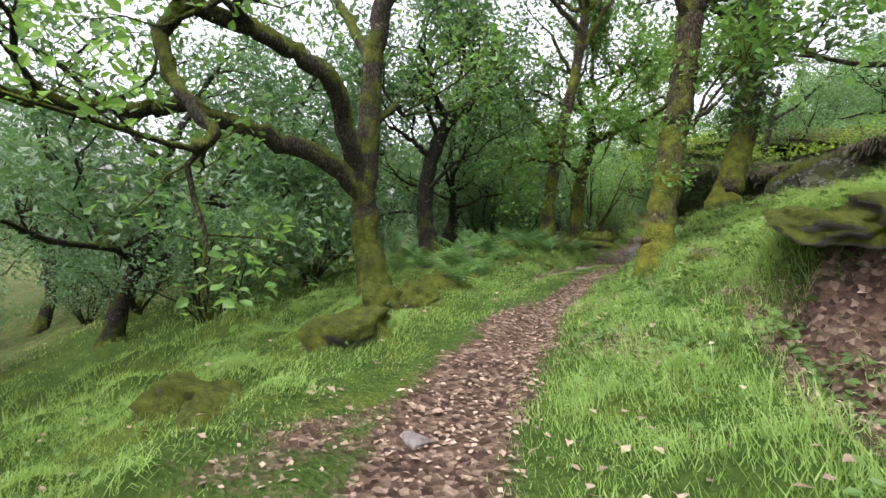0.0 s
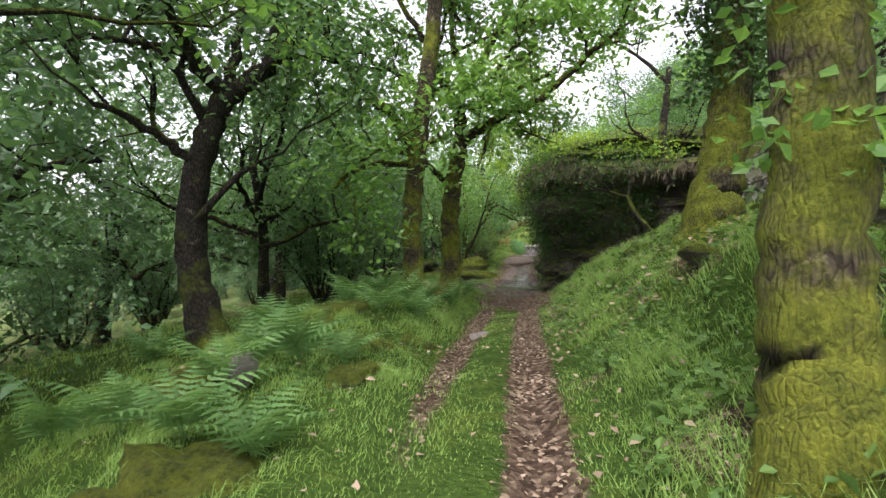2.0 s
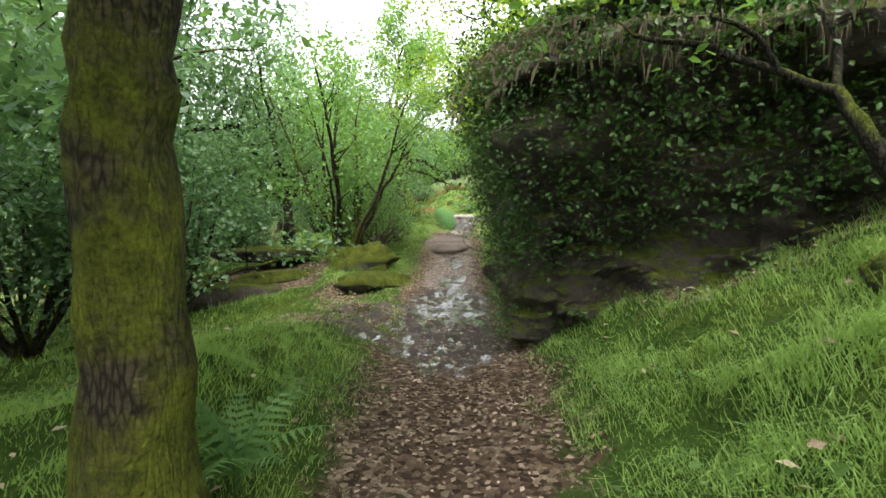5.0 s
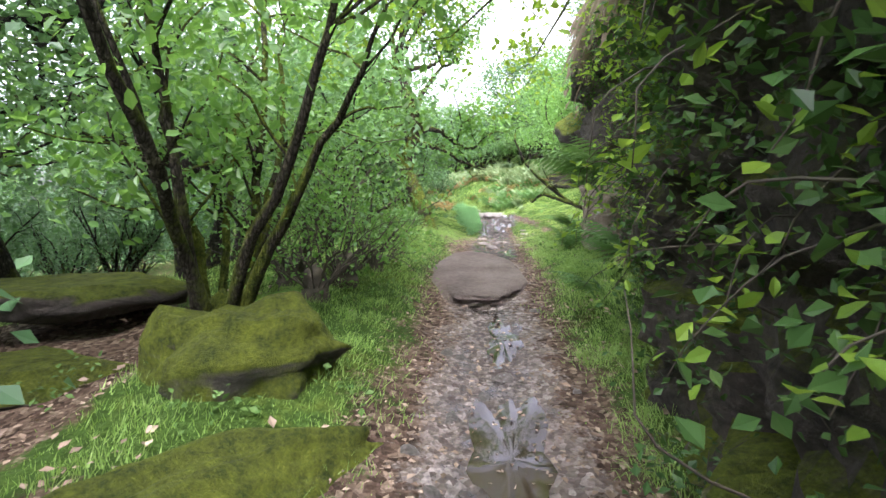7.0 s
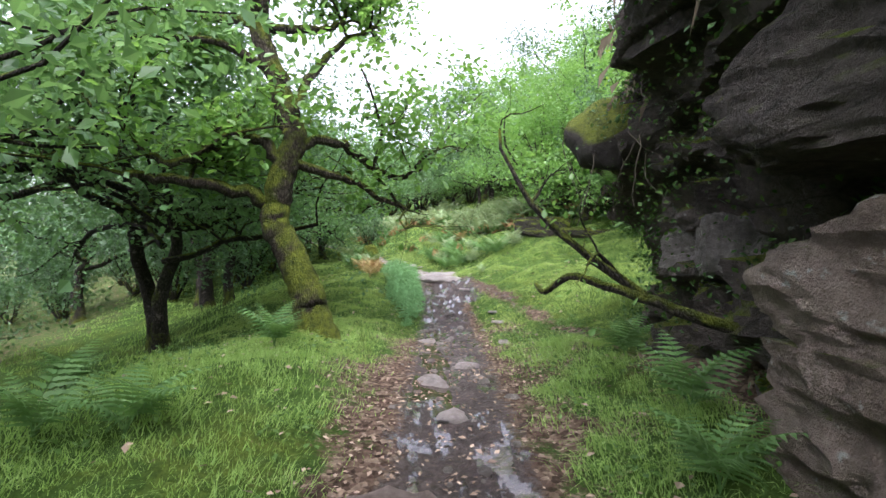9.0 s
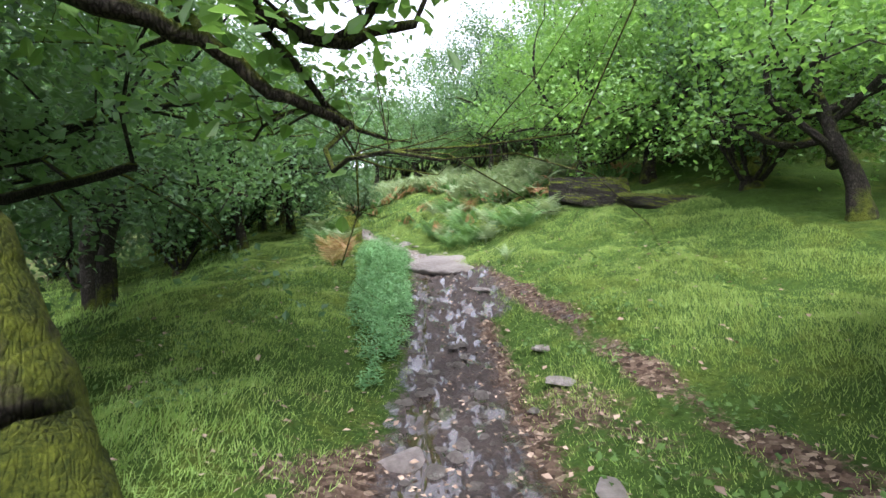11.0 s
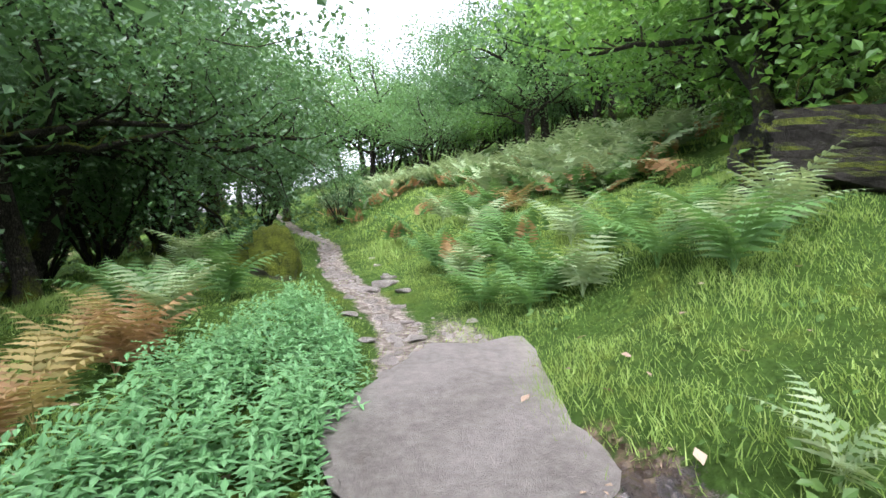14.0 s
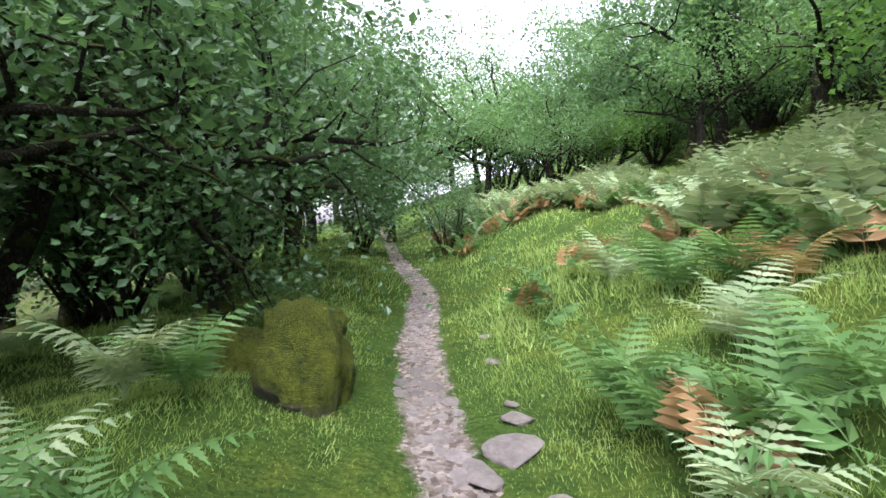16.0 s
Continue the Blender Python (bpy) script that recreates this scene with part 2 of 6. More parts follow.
def ground_material():
    """Woodland floor: turf and moss, brown leaf litter, wet mud on the path, by the masks kept on the mesh."""
    m, n, l, p = material("woodland_ground")

    def kept(name):
        a = n.new("ShaderNodeAttribute")
        a.attribute_name = name
        return a.outputs["Fac"]

    fine, mid, big = noise_node(n, l, 38, 6, 0.7), noise_node(n, l, 6, 5, 0.65), noise_node(n, l, 0.8, 4)
    turf = ramp(n, l, calc(n, l, "ADD", calc(n, l, "MULTIPLY", fine, 0.6, False), calc(n, l, "MULTIPLY", mid, 0.4, False), False),
                (0.3, (0.022, 0.046, 0.009)), (0.55, (0.055, 0.105, 0.018)), (0.75, (0.115, 0.17, 0.034)))
    v = n.new("ShaderNodeTexVoronoi")
    v.inputs["Scale"].default_value = 27
    c = n.new("ShaderNodeTexCoord")
    l.new(c.outputs["Object"], v.inputs["Vector"])
    hue = n.new("ShaderNodeSeparateColor")
    l.new(v.outputs["Color"], hue.inputs[0])
    litter = ramp(n, l, hue.outputs[0], (0.0, (0.045, 0.03, 0.02)), (0.45, (0.105, 0.07, 0.05)), (0.8, (0.16, 0.115, 0.08)), (1.0, (0.27, 0.21, 0.15)))
    mud = ramp(n, l, calc(n, l, "ADD", calc(n, l, "MULTIPLY", mid, 0.5, False), calc(n, l, "MULTIPLY", fine, 0.5, False), False), (0.32, (0.018, 0.014, 0.012)), (0.55, (0.068, 0.052, 0.044)), (0.72, (0.15, 0.12, 0.1)))
    moss = ramp(n, l, fine, (0.3, (0.04, 0.068, 0.01)), (0.7, (0.14, 0.185, 0.03)))
    turf = mix(n, l, ramp(n, l, calc(n, l, "ADD", calc(n, l, "MULTIPLY", big, 0.6, False), calc(n, l, "MULTIPLY", mid, 0.4, False), False), (0.5, (0.0,)), (0.6, (0.8,))), turf, moss)
    stony = ramp(n, l, hue.outputs[1], (0.0, (0.13, 0.104, 0.086)), (0.5, (0.23, 0.195, 0.165)), (1.0, (0.4, 0.355, 0.315)))

    def edge(mask, lo=0.42, hi=0.58):
        """A mask with its edge broken up by the grain of the ground."""
        k = calc(n, l, "ADD", calc(n, l, "MULTIPLY", mask, 1.0, False), calc(n, l, "MULTIPLY", calc(n, l, "SUBTRACT", calc(n, l, "ADD", mid, fine, False), 1.0, False), 0.7, False), False)
        return ramp(n, l, k, (lo, (0.0,)), (hi, (1.0,)))

    lit, wet = edge(kept("litter")), edge(kept("wet"))
    col = mix(n, l, lit, turf, litter)
    col = mix(n, l, edge(kept("stony")), col, stony)
    col = mix(n, l, wet, col, mud)
    l.new(col, p.inputs["Base Color"])
    pool_map = n.new("ShaderNodeMapping")
    pool_map.inputs["Scale"].default_value = (1.5, 0.55, 1.0)
    l.new(c.outputs["Object"], pool_map.inputs[0])
    pool_noise = n.new("ShaderNodeTexNoise")
    pool_noise.inputs["Scale"].default_value, pool_noise.inputs["Detail"].default_value, pool_noise.inputs["Roughness"].default_value = 5.0, 5.0, 0.6
    l.new(pool_map.outputs[0], pool_noise.inputs["Vector"])
    puddled = ramp(n, l, pool_noise.outputs["Fac"], (0.51, (0.0,)), (0.55, (1.0,)))
    pool = calc(n, l, "MULTIPLY", wet, puddled)
    rough = calc(n, l, "SUBTRACT", calc(n, l, "SUBTRACT", 0.9, calc(n, l, "MULTIPLY", wet, 0.3, False), False), calc(n, l, "MULTIPLY", pool, 0.54, False))
    l.new(rough, p.inputs["Roughness"])
    l.new(calc(n, l, "ADD", calc(n, l, "MULTIPLY", wet, 0.25, False), calc(n, l, "ADD", calc(n, l, "MULTIPLY", pool, 0.4, False), 0.08, False)), p.inputs["Specular IOR Level"])
    l.new(pool, p.inputs["Coat Weight"])
    p.inputs["Coat Roughness"].default_value = 0.04
    hgt = calc(n, l, "ADD", calc(n, l, "MULTIPLY", fine, 1.0, False), calc(n, l, "MULTIPLY", v.outputs["Distance"], 0.8, False), False)
    dry = calc(n, l, "SUBTRACT", 1.0, calc(n, l, "MULTIPLY", pool, 0.8, False))
    bump(n, l, p, calc(n, l, "MULTIPLY", calc(n, l, "ADD", hgt, calc(n, l, "MULTIPLY", mid, 1.6, False), False), dry, False), 1.0, 0.045)
    return m


M_GROUND = ground_material()
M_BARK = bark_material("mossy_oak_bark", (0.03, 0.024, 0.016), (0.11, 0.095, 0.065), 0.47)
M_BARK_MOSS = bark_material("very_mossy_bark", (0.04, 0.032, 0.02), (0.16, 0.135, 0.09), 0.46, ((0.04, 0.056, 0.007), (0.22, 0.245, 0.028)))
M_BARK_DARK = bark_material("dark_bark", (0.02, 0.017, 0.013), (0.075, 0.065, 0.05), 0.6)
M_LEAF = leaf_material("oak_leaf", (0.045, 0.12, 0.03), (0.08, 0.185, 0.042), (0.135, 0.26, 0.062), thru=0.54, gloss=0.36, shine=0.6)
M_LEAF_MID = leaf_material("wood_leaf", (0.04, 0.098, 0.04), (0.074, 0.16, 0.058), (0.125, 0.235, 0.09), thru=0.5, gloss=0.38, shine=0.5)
# Darker copy of the leaf: the shade inside the wood is put into its colour.
M_LEAF_DARK = leaf_material("leaf_shade_tone", (0.025, 0.066, 0.03), (0.046, 0.106, 0.044), (0.084, 0.165, 0.066), thru=0.42, gloss=0.38, shine=0.45)
# Brighter, yellower copy: sunlight is put into its colour.
M_LEAF_BRIGHT = leaf_material("leaf_sun_tone", (0.08, 0.17, 0.02), (0.13, 0.24, 0.03), (0.2, 0.31, 0.04))
M_IVY_TREE = leaf_material("tree_ivy", (0.018, 0.05, 0.016), (0.035, 0.085, 0.024), (0.06, 0.12, 0.035), thru=0.2, gloss=0.35, shine=0.5)
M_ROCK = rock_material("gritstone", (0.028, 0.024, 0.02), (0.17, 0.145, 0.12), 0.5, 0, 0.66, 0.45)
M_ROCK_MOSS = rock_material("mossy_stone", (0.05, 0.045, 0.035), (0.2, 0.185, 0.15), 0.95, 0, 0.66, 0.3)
# Gritstone toned down: shade is put into the colour of ledges and overhang.
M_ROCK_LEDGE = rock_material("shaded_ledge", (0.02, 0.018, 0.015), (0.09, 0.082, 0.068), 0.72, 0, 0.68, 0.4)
M_ROCK_WARM = rock_material("weathered_brown_stone", (0.13, 0.1, 0.075), (0.38, 0.31, 0.25), 0.34, 0, 0.6, 0.15)
M_ROCK_PATH = rock_material("trodden_stone", (0.15, 0.118, 0.096), (0.4, 0.33, 0.28), 0.05, 0.05, 0.72, 0.0)
M_ROCK_MID = rock_material("broken_stone", (0.1, 0.09, 0.078), (0.34, 0.315, 0.28), 0.15, 0.1, 0.62, 0.2)
M_ROCK_PALE = rock_material("worn_stone", (0.27, 0.24, 0.215), (0.6, 0.55, 0.51), 0.1, 0.0, 0.7, 0.06)
def plain_material(name, a, b, rough=0.8, scale=12.0):
    m, n, l, p = material(name)
    l.new(ramp(n, l, noise_node(n, l, scale, 5, 0.65), (0.3, a), (0.7, b)), p.inputs["Base Color"])
    p.inputs["Roughness"].default_value = rough
    bump(n, l, p, noise_node(n, l, scale * 4, 4, 0.7), 0.5, 0.01)
    return m


M_GRASS = leaf_material("grass_blade", (0.075, 0.175, 0.03), (0.125, 0.25, 0.045), (0.18, 0.315, 0.07), (0.25, 0.36, 0.12), thru=0.4, gloss=0.5)
M_GRASS_OPEN = leaf_material("open_turf", (0.085, 0.18, 0.035), (0.14, 0.255, 0.05), (0.2, 0.33, 0.08), (0.3, 0.38, 0.13), thru=0.4, gloss=0.5)
M_LITTER = leaf_material("fallen_leaf", (0.045, 0.027, 0.018), (0.11, 0.07, 0.047), (0.19, 0.135, 0.095), (0.34, 0.27, 0.2), thru=0.1, gloss=0.55)
M_HERB = leaf_material("verge_herb", (0.03, 0.075, 0.02), (0.06, 0.12, 0.03), (0.09, 0.16, 0.04), thru=0.35)
M_NETTLE = leaf_material("patch_herb", (0.06, 0.16, 0.06), (0.1, 0.23, 0.095), (0.17, 0.32, 0.15), thru=0.35)
M_FERN = leaf_material("fern_green", (0.042, 0.105, 0.032), (0.07, 0.155, 0.046), (0.115, 0.21, 0.07), thru=0.4)
M_FERN_PALE = leaf_material("fern_pale", (0.085, 0.17, 0.075), (0.15, 0.235, 0.115), (0.26, 0.32, 0.18), thru=0.35)
M_FERN_RUST = leaf_material("fern_rust", (0.1, 0.055, 0.028), (0.2, 0.115, 0.055), (0.34, 0.23, 0.12), thru=0.35, gloss=0.7)
M_IVY = leaf_material("ivy_leaf", (0.018, 0.05, 0.016), (0.035, 0.085, 0.022), (0.06, 0.12, 0.03), thru=0.2, gloss=0.35)
M_HEATHER = leaf_material("dry_heather", (0.055, 0.042, 0.028), (0.11, 0.088, 0.06), (0.19, 0.16, 0.115), thru=0.15, gloss=0.8)
M_STEM = plain_material("dark_stem", (0.03, 0.024, 0.016), (0.09, 0.075, 0.05), 0.85)


def water_material():
    m, n, l, p = material("muddy_water")
    p.inputs["Base Color"].default_value = (0.035, 0.026, 0.016, 1)
    p.inputs["Roughness"].default_value = 0.04
    bump(n, l, p, noise_node(n, l, 5, 3, 0.5), 0.15, 0.02)
    return m


M_WATER = water_material()
# ---- mesh helpers ----
def mesh_from(name, verts, faces, mat, smooth=True):
    """A mesh from arrays of corners and of faces with equally many corners each (or a list of such arrays)."""
    me = bpy.data.meshes.new(name)
    faces = [f for f in (faces if isinstance(faces, list) else [faces]) if len(f)]
    loops = np.concatenate([np.asarray(f, np.int32).ravel() for f in faces])
    sizes = np.concatenate([np.full(len(f), np.shape(f)[1], np.int32) for f in faces])
    me.vertices.add(len(verts))
    me.vertices.foreach_set("co", np.asarray(verts, np.float32).ravel())
    me.loops.add(len(loops))
    me.loops.foreach_set("vertex_index", loops)
    me.polygons.add(len(sizes))
    me.polygons.foreach_set("loop_start", np.concatenate([[0], np.cumsum(sizes)[:-1]]).astype(np.int32))
    me.polygons.foreach_set("use_smooth", np.full(len(sizes), smooth))
    me.update(calc_edges=True)
    me.materials.append(mat)
    return me


def piece(name, me, parent=None, label=""):
    ob = new(name, me)
    if parent is not None:
        ob.parent = parent
    return tagged(ob, label)


def thing(name, place, label, category, group="", kind=""):
    """An Empty at a thing's base."""
    ob = new(name)
    ob.empty_display_size = 0.2
    ob.location = place
    return tagged(ob, label, category, group, kind)


class Soup:
    """Collects tubes, leaves and the like for one mesh."""

    def __init__(self):
        self.v, self.quads, self.tris, self.count = [], [], [], 0

    def add(self, verts, quads=None, tris=None):
        verts = np.asarray(verts, float).reshape(-1, 3)
        self.v.append(verts)
        if quads is not None and len(quads):
            self.quads.append(np.asarray(quads, np.int64).reshape(-1, 4) + self.count)
        if tris is not None and len(tris):
            self.tris.append(np.asarray(tris, np.int64).reshape(-1, 3) + self.count)
        self.count += len(verts)

    def mesh(self, name, mat, smooth=True):
        faces = [np.concatenate(f) for f in (self.quads, self.tris) if f]
        return mesh_from(name, np.concatenate(self.v), faces, mat, smooth)


def tube(soup, pts, radii, sides=8, rough=0.0, rng=None):
    """A round limb along pts, closed at its tip."""
    pts, radii = np.asarray(pts, float), np.asarray(radii, float)
    n = len(pts)
    t = np.gradient(pts, axis=0)
    t /= np.linalg.norm(t, axis=1)[:, None] + 1e-9
    ref = np.array([1.0, 0, 0]) if abs(t[0][0]) < 0.8 else np.array([0, 1.0, 0])
    rings, a = [], np.arange(sides) * 2 * np.pi / sides
    for i in range(n):
        u = ref - t[i] * (ref @ t[i])
        u /= np.linalg.norm(u) + 1e-9
        w = np.cross(t[i], u)
        ref = u
        r = radii[i] * (1 + (rough * rng.uniform(-1, 1, sides) if rough else np.zeros(sides)))
        rings.append(pts[i] + np.outer(np.cos(a) * r, u) + np.outer(np.sin(a) * r, w))
    v = np.concatenate(rings + [pts[-1:] + t[-1:] * radii[-1]])
    i, j = np.meshgrid(np.arange(n - 1), np.arange(sides), indexing="ij")
    k = (j + 1) % sides
    quads = np.stack([i * sides + j, i * sides + k, (i + 1) * sides + k, (i + 1) * sides + j], -1).reshape(-1, 4)
    jj = np.arange(sides)
    tris = np.stack([(n - 1) * sides + jj, (n - 1) * sides + (jj + 1) % sides, np.full(sides, n * sides)], -1)
    soup.add(v, quads, tris)


def refine(pts, radii, per, wobble, rng):
    """A smooth line through pts with extra, slightly crooked points in between."""
    pts, radii = np.asarray(pts, float), np.asarray(radii, float)
    n = len(pts)
    ext = np.vstack([2 * pts[0] - pts[1], pts, 2 * pts[-1] - pts[-2]])
    out, rad = [], []
    for i in range(n - 1):
        p0, p1, p2, p3 = ext[i : i + 4]
        for s in np.arange(per) / per:
            q = 0.5 * (2 * p1 + (p2 - p0) * s + (2 * p0 - 5 * p1 + 4 * p2 - p3) * s * s + (3 * p1 - p0 - 3 * p2 + p3) * s**3)
            out.append(q + rng.normal(0, wobble, 3) * (0 if i == 0 and s == 0 else 1))
            rad.append(radii[i] * (1 - s) + radii[i + 1] * s)
    return np.array(out + [pts[-1]]), np.array(rad + [radii[-1]])


def crooked(rng, start, way, length, steps, gnarl, lift):
    """A gnarled line: each step turns a little, and lift pulls it up."""
    way = np.asarray(way, float) / np.linalg.norm(way)
    pts = [np.asarray(start, float)]
    for _ in range(steps):
        way = way + rng.normal(0, gnarl, 3) + np.array([0, 0, lift])
        way /= np.linalg.norm(way)
        pts.append(pts[-1] + way * length / steps)
    return np.array(pts)


def leaves_at(soup, places, size, rng, droop=0.5, spread=0.12, plain=False, oval=False):
    """Folded kite-shaped or oval leaves, lying roughly flat, at each place."""
    n = len(places)
    if not n:
        return
    p = np.asarray(places) + rng.normal(0, spread, (n, 3))
    a = rng.uniform(0, 2 * np.pi, n)
    tip = np.stack([np.cos(a), np.sin(a), rng.normal(-0.15, droop, n)], 1)
    tip /= np.linalg.norm(tip, axis=1)[:, None]
    nor = np.stack([rng.normal(0, droop, n), rng.normal(0, droop, n), np.ones(n)], 1)
    side = np.cross(tip, nor)
    side /= np.linalg.norm(side, axis=1)[:, None] + 1e-9
    nor = np.cross(side, tip)
    s = (size * rng.uniform(0.65, 1.35, n))[:, None]
    v = np.stack([p, p + tip * s * 0.55 + side * s * 0.33 + nor * s * 0.1, p + tip * s, p + tip * s * 0.5 - side * s * 0.33 + nor * s * 0.1], 1)
    if plain:
        w = np.stack([p + side * s * 0.22, p - side * s * 0.22 + tip * s * 0.3, p + tip * s], 1)
        soup.add(w.reshape(-1, 3), None, np.arange(n * 3).reshape(-1, 3))
        return
    if oval:
        sag = np.array([0, 0, 1.0]) * s * rng.uniform(0.0, 0.16, n)[:, None]
        w = np.stack([p, p + tip * s * 0.3 + side * s * 0.2 + nor * s * 0.06, p + tip * s * 0.72 + side * s * 0.3 + nor * s * 0.08 - sag * 0.5, p + tip * s - sag,
                      p + tip * s * 0.72 - side * s * 0.3 + nor * s * 0.08 - sag * 0.5, p + tip * s * 0.3 - side * s * 0.2 + nor * s * 0.06], 1)
        b = np.arange(n)[:, None] * 6
        soup.add(w.reshape(-1, 3), np.concatenate([b + [0, 1, 2, 3], b + [0, 3, 4, 5]]))
        return
    b = np.arange(n)[:, None] * 4
    soup.add(v.reshape(-1, 3), None, np.concatenate([b + [0, 1, 2], b + [0, 2, 3]]))


def sprout(rng, wood, leafy, pts, radii, level, spec):
    """Side branches along a limb, down to leafy twigs."""
    length = np.linalg.norm(np.diff(pts, axis=0), axis=1).sum()
    count = max(2, int(length * spec["per_metre"][level]))
    seg = np.gradient(pts, axis=0)
    for k in range(count + 1):
        f = 1.0 if k == count else rng.uniform(spec["bare"][level], 1.0)
        i = min(len(pts) - 1, int(f * (len(pts) - 1)))
        t = seg[i] / (np.linalg.norm(seg[i]) + 1e-9)
        out = rng.normal(0, 1, 3)
        out[2] = abs(out[2]) * 0.5 + spec["rise"]
        way = t * (0.9 if k == count else 0.45) + out / np.linalg.norm(out) * 0.8
        ln = spec["reach"][level] * rng.uniform(0.55, 1.25)
        r = min(radii[i] * 0.62, spec["thick"][level])
        line = crooked(rng, pts[i], way, ln, (5, 3, 2)[level], spec["gnarl"], spec["lift"])
        rad = np.linspace(r, r * 0.35, len(line))
        if level < spec["bones"]:
            tube(wood, line, rad, spec["round"] if level == 0 else 3)
        if level + 1 < len(spec["reach"]):
            sprout(rng, wood, leafy, line, rad, level + 1, spec)
        else:
            m = max(3, int(spec["leaves"] * rng.uniform(0.6, 1.4)))
            q = rng.uniform(0.15, 1.05, m) * (len(line) - 1)
            a = np.clip(q.astype(int), 0, len(line) - 2)
            leafy.append(line[a] + (line[a + 1] - line[a]) * (q - a)[:, None])


SPEC = dict(per_metre=(1.5, 3.2, 5.0), bare=(0.3, 0.2, 0.15), reach=(1.5, 0.8, 0.38), thick=(0.06, 0.02, 0.007), gnarl=0.34, lift=0.05, rise=0.15, leaves=9, bones=3, round=5)


def tree(name, base, trunk, limbs, label, seed, bark=None, leaf=None, leaf_size=0.1, spec=None, category="tree", group="", sides=14, flare=1.5, spread=0.13, plain=False, oval=None, droop=0.6):
    """A tree: trunk and limbs as (points from the base, radius at start, radius at end), side branches, twigs and leaves."""
    rng = np.random.default_rng(seed)
    spec = {**SPEC, **(spec or {})}
    bark, leaf = bark or M_BARK, leaf or M_LEAF
    ob = thing(name, base, label, category, group)
    pts, r0, r1 = trunk
    radii = np.linspace(r0, r1, len(pts))
    p, r = refine(pts, radii, 7 if sides > 9 else 4, r0 * 0.07, rng)
    zz = p[:, 2] - p[0, 2]
    r = r * (1 + (flare - 1) * np.exp(-np.clip(zz, 0, 9) / (r0 * 1.3)))
    r[0] *= 1.1
    p[0, 2] -= 0.25
    s = Soup()
    tube(s, p, r, sides, 0.07, rng)
    piece("trunk", s.mesh("trunk", bark), ob)
    twigs, leafy = Soup(), []
    for lp, l0, l1 in limbs:
        q, lr = refine(lp, np.linspace(l0, l1, len(lp)), 4 if sides > 9 else 2, l0 * 0.22, rng)
        s = Soup()
        tube(s, q, lr, 9 if sides > 9 else 6, 0.08, rng)
        piece("limb", s.mesh("limb", bark), ob)
        sprout(rng, twigs, leafy, q, lr, 0, spec)
    if leafy:
        tagged(piece("branchwork", twigs.mesh("branchwork", bark), ob), kind="stuff")
        spots = np.concatenate(leafy)
        wx, wy, wz = (spots + np.asarray(base)).T
        spots = spots[(np.abs(aside(wx, wy)) > 0.65) | (wz > height(wx, wy) + 2.0)]
        s = Soup()
        leaves_at(s, spots, leaf_size, rng, droop, spread, plain, not plain if oval is None else oval)
        tagged(piece("crown", s.mesh("crown", leaf, False), ob), kind="stuff")
    return ob


def auto_limbs(rng, top, height_m, reach, count, start_r, low=0.5, rise=0.55):
    """Spreading limbs for a tree whose exact branching is not known."""
    limbs = []
    for k in range(count):
        a = 2 * np.pi * (k + rng.uniform(-0.3, 0.3)) / count
        at = top * rng.uniform(low, 1.0)
        ln = reach * rng.uniform(0.7, 1.15)
        way = np.array([np.cos(a), np.sin(a), rise * rng.uniform(0.5, 1.6)])
        limbs.append((crooked(rng, at, way, ln, 5, 0.25, 0.04), start_r * rng.uniform(0.75, 1.1), 0.03))
    return limbs
# ---- the ground: fine near the path, coarse far off ----
def axis_steps(spans):
    out = []
    for a, b, step in spans:
        out += list(np.arange(a, b, step))
    return np.array(out + [spans[-1][1]])


def build_ground():
    ys = axis_steps([(-400, -60, 40), (-60, -10, 5), (-10, -1, 0.5), (-1, 42, 0.11), (42, 60, 0.5), (60, 120, 4), (120, 500, 40)])
    ss = axis_steps([(-400, -60, 40), (-60, -16, 4), (-16, -5, 0.5), (-5, -1.2, 0.14), (-1.2, 1.2, 0.07), (1.2, 4.5, 0.14), (4.5, 16, 0.5), (16, 60, 4), (60, 400, 40)])
    yy, sg = np.meshgrid(ys, ss, indexing="ij")
    xx = sg + np.interp(yy, FINE, FINE_X)
    zz = height(xx, np.clip(yy, -40, 90))
    v = np.stack([xx, yy, zz], -1).reshape(-1, 3)
    i, j = np.meshgrid(np.arange(len(ys) - 1), np.arange(len(ss) - 1), indexing="ij")
    w = len(ss)
    q = np.stack([i * w + j, i * w + j + 1, (i + 1) * w + j + 1, (i + 1) * w + j], -1).reshape(-1, 4)
    me = mesh_from("ground", v, q, M_GROUND)
    for key, values in ground_masks(xx.ravel(), yy.ravel()).items():
        me.attributes.new(key, "FLOAT", "POINT").data.foreach_set("value", values.astype(np.float32))
    return tagged(new("ground", me), "grassy woodland slope with a worn muddy leaf-strewn footpath", "ground", kind="structure")


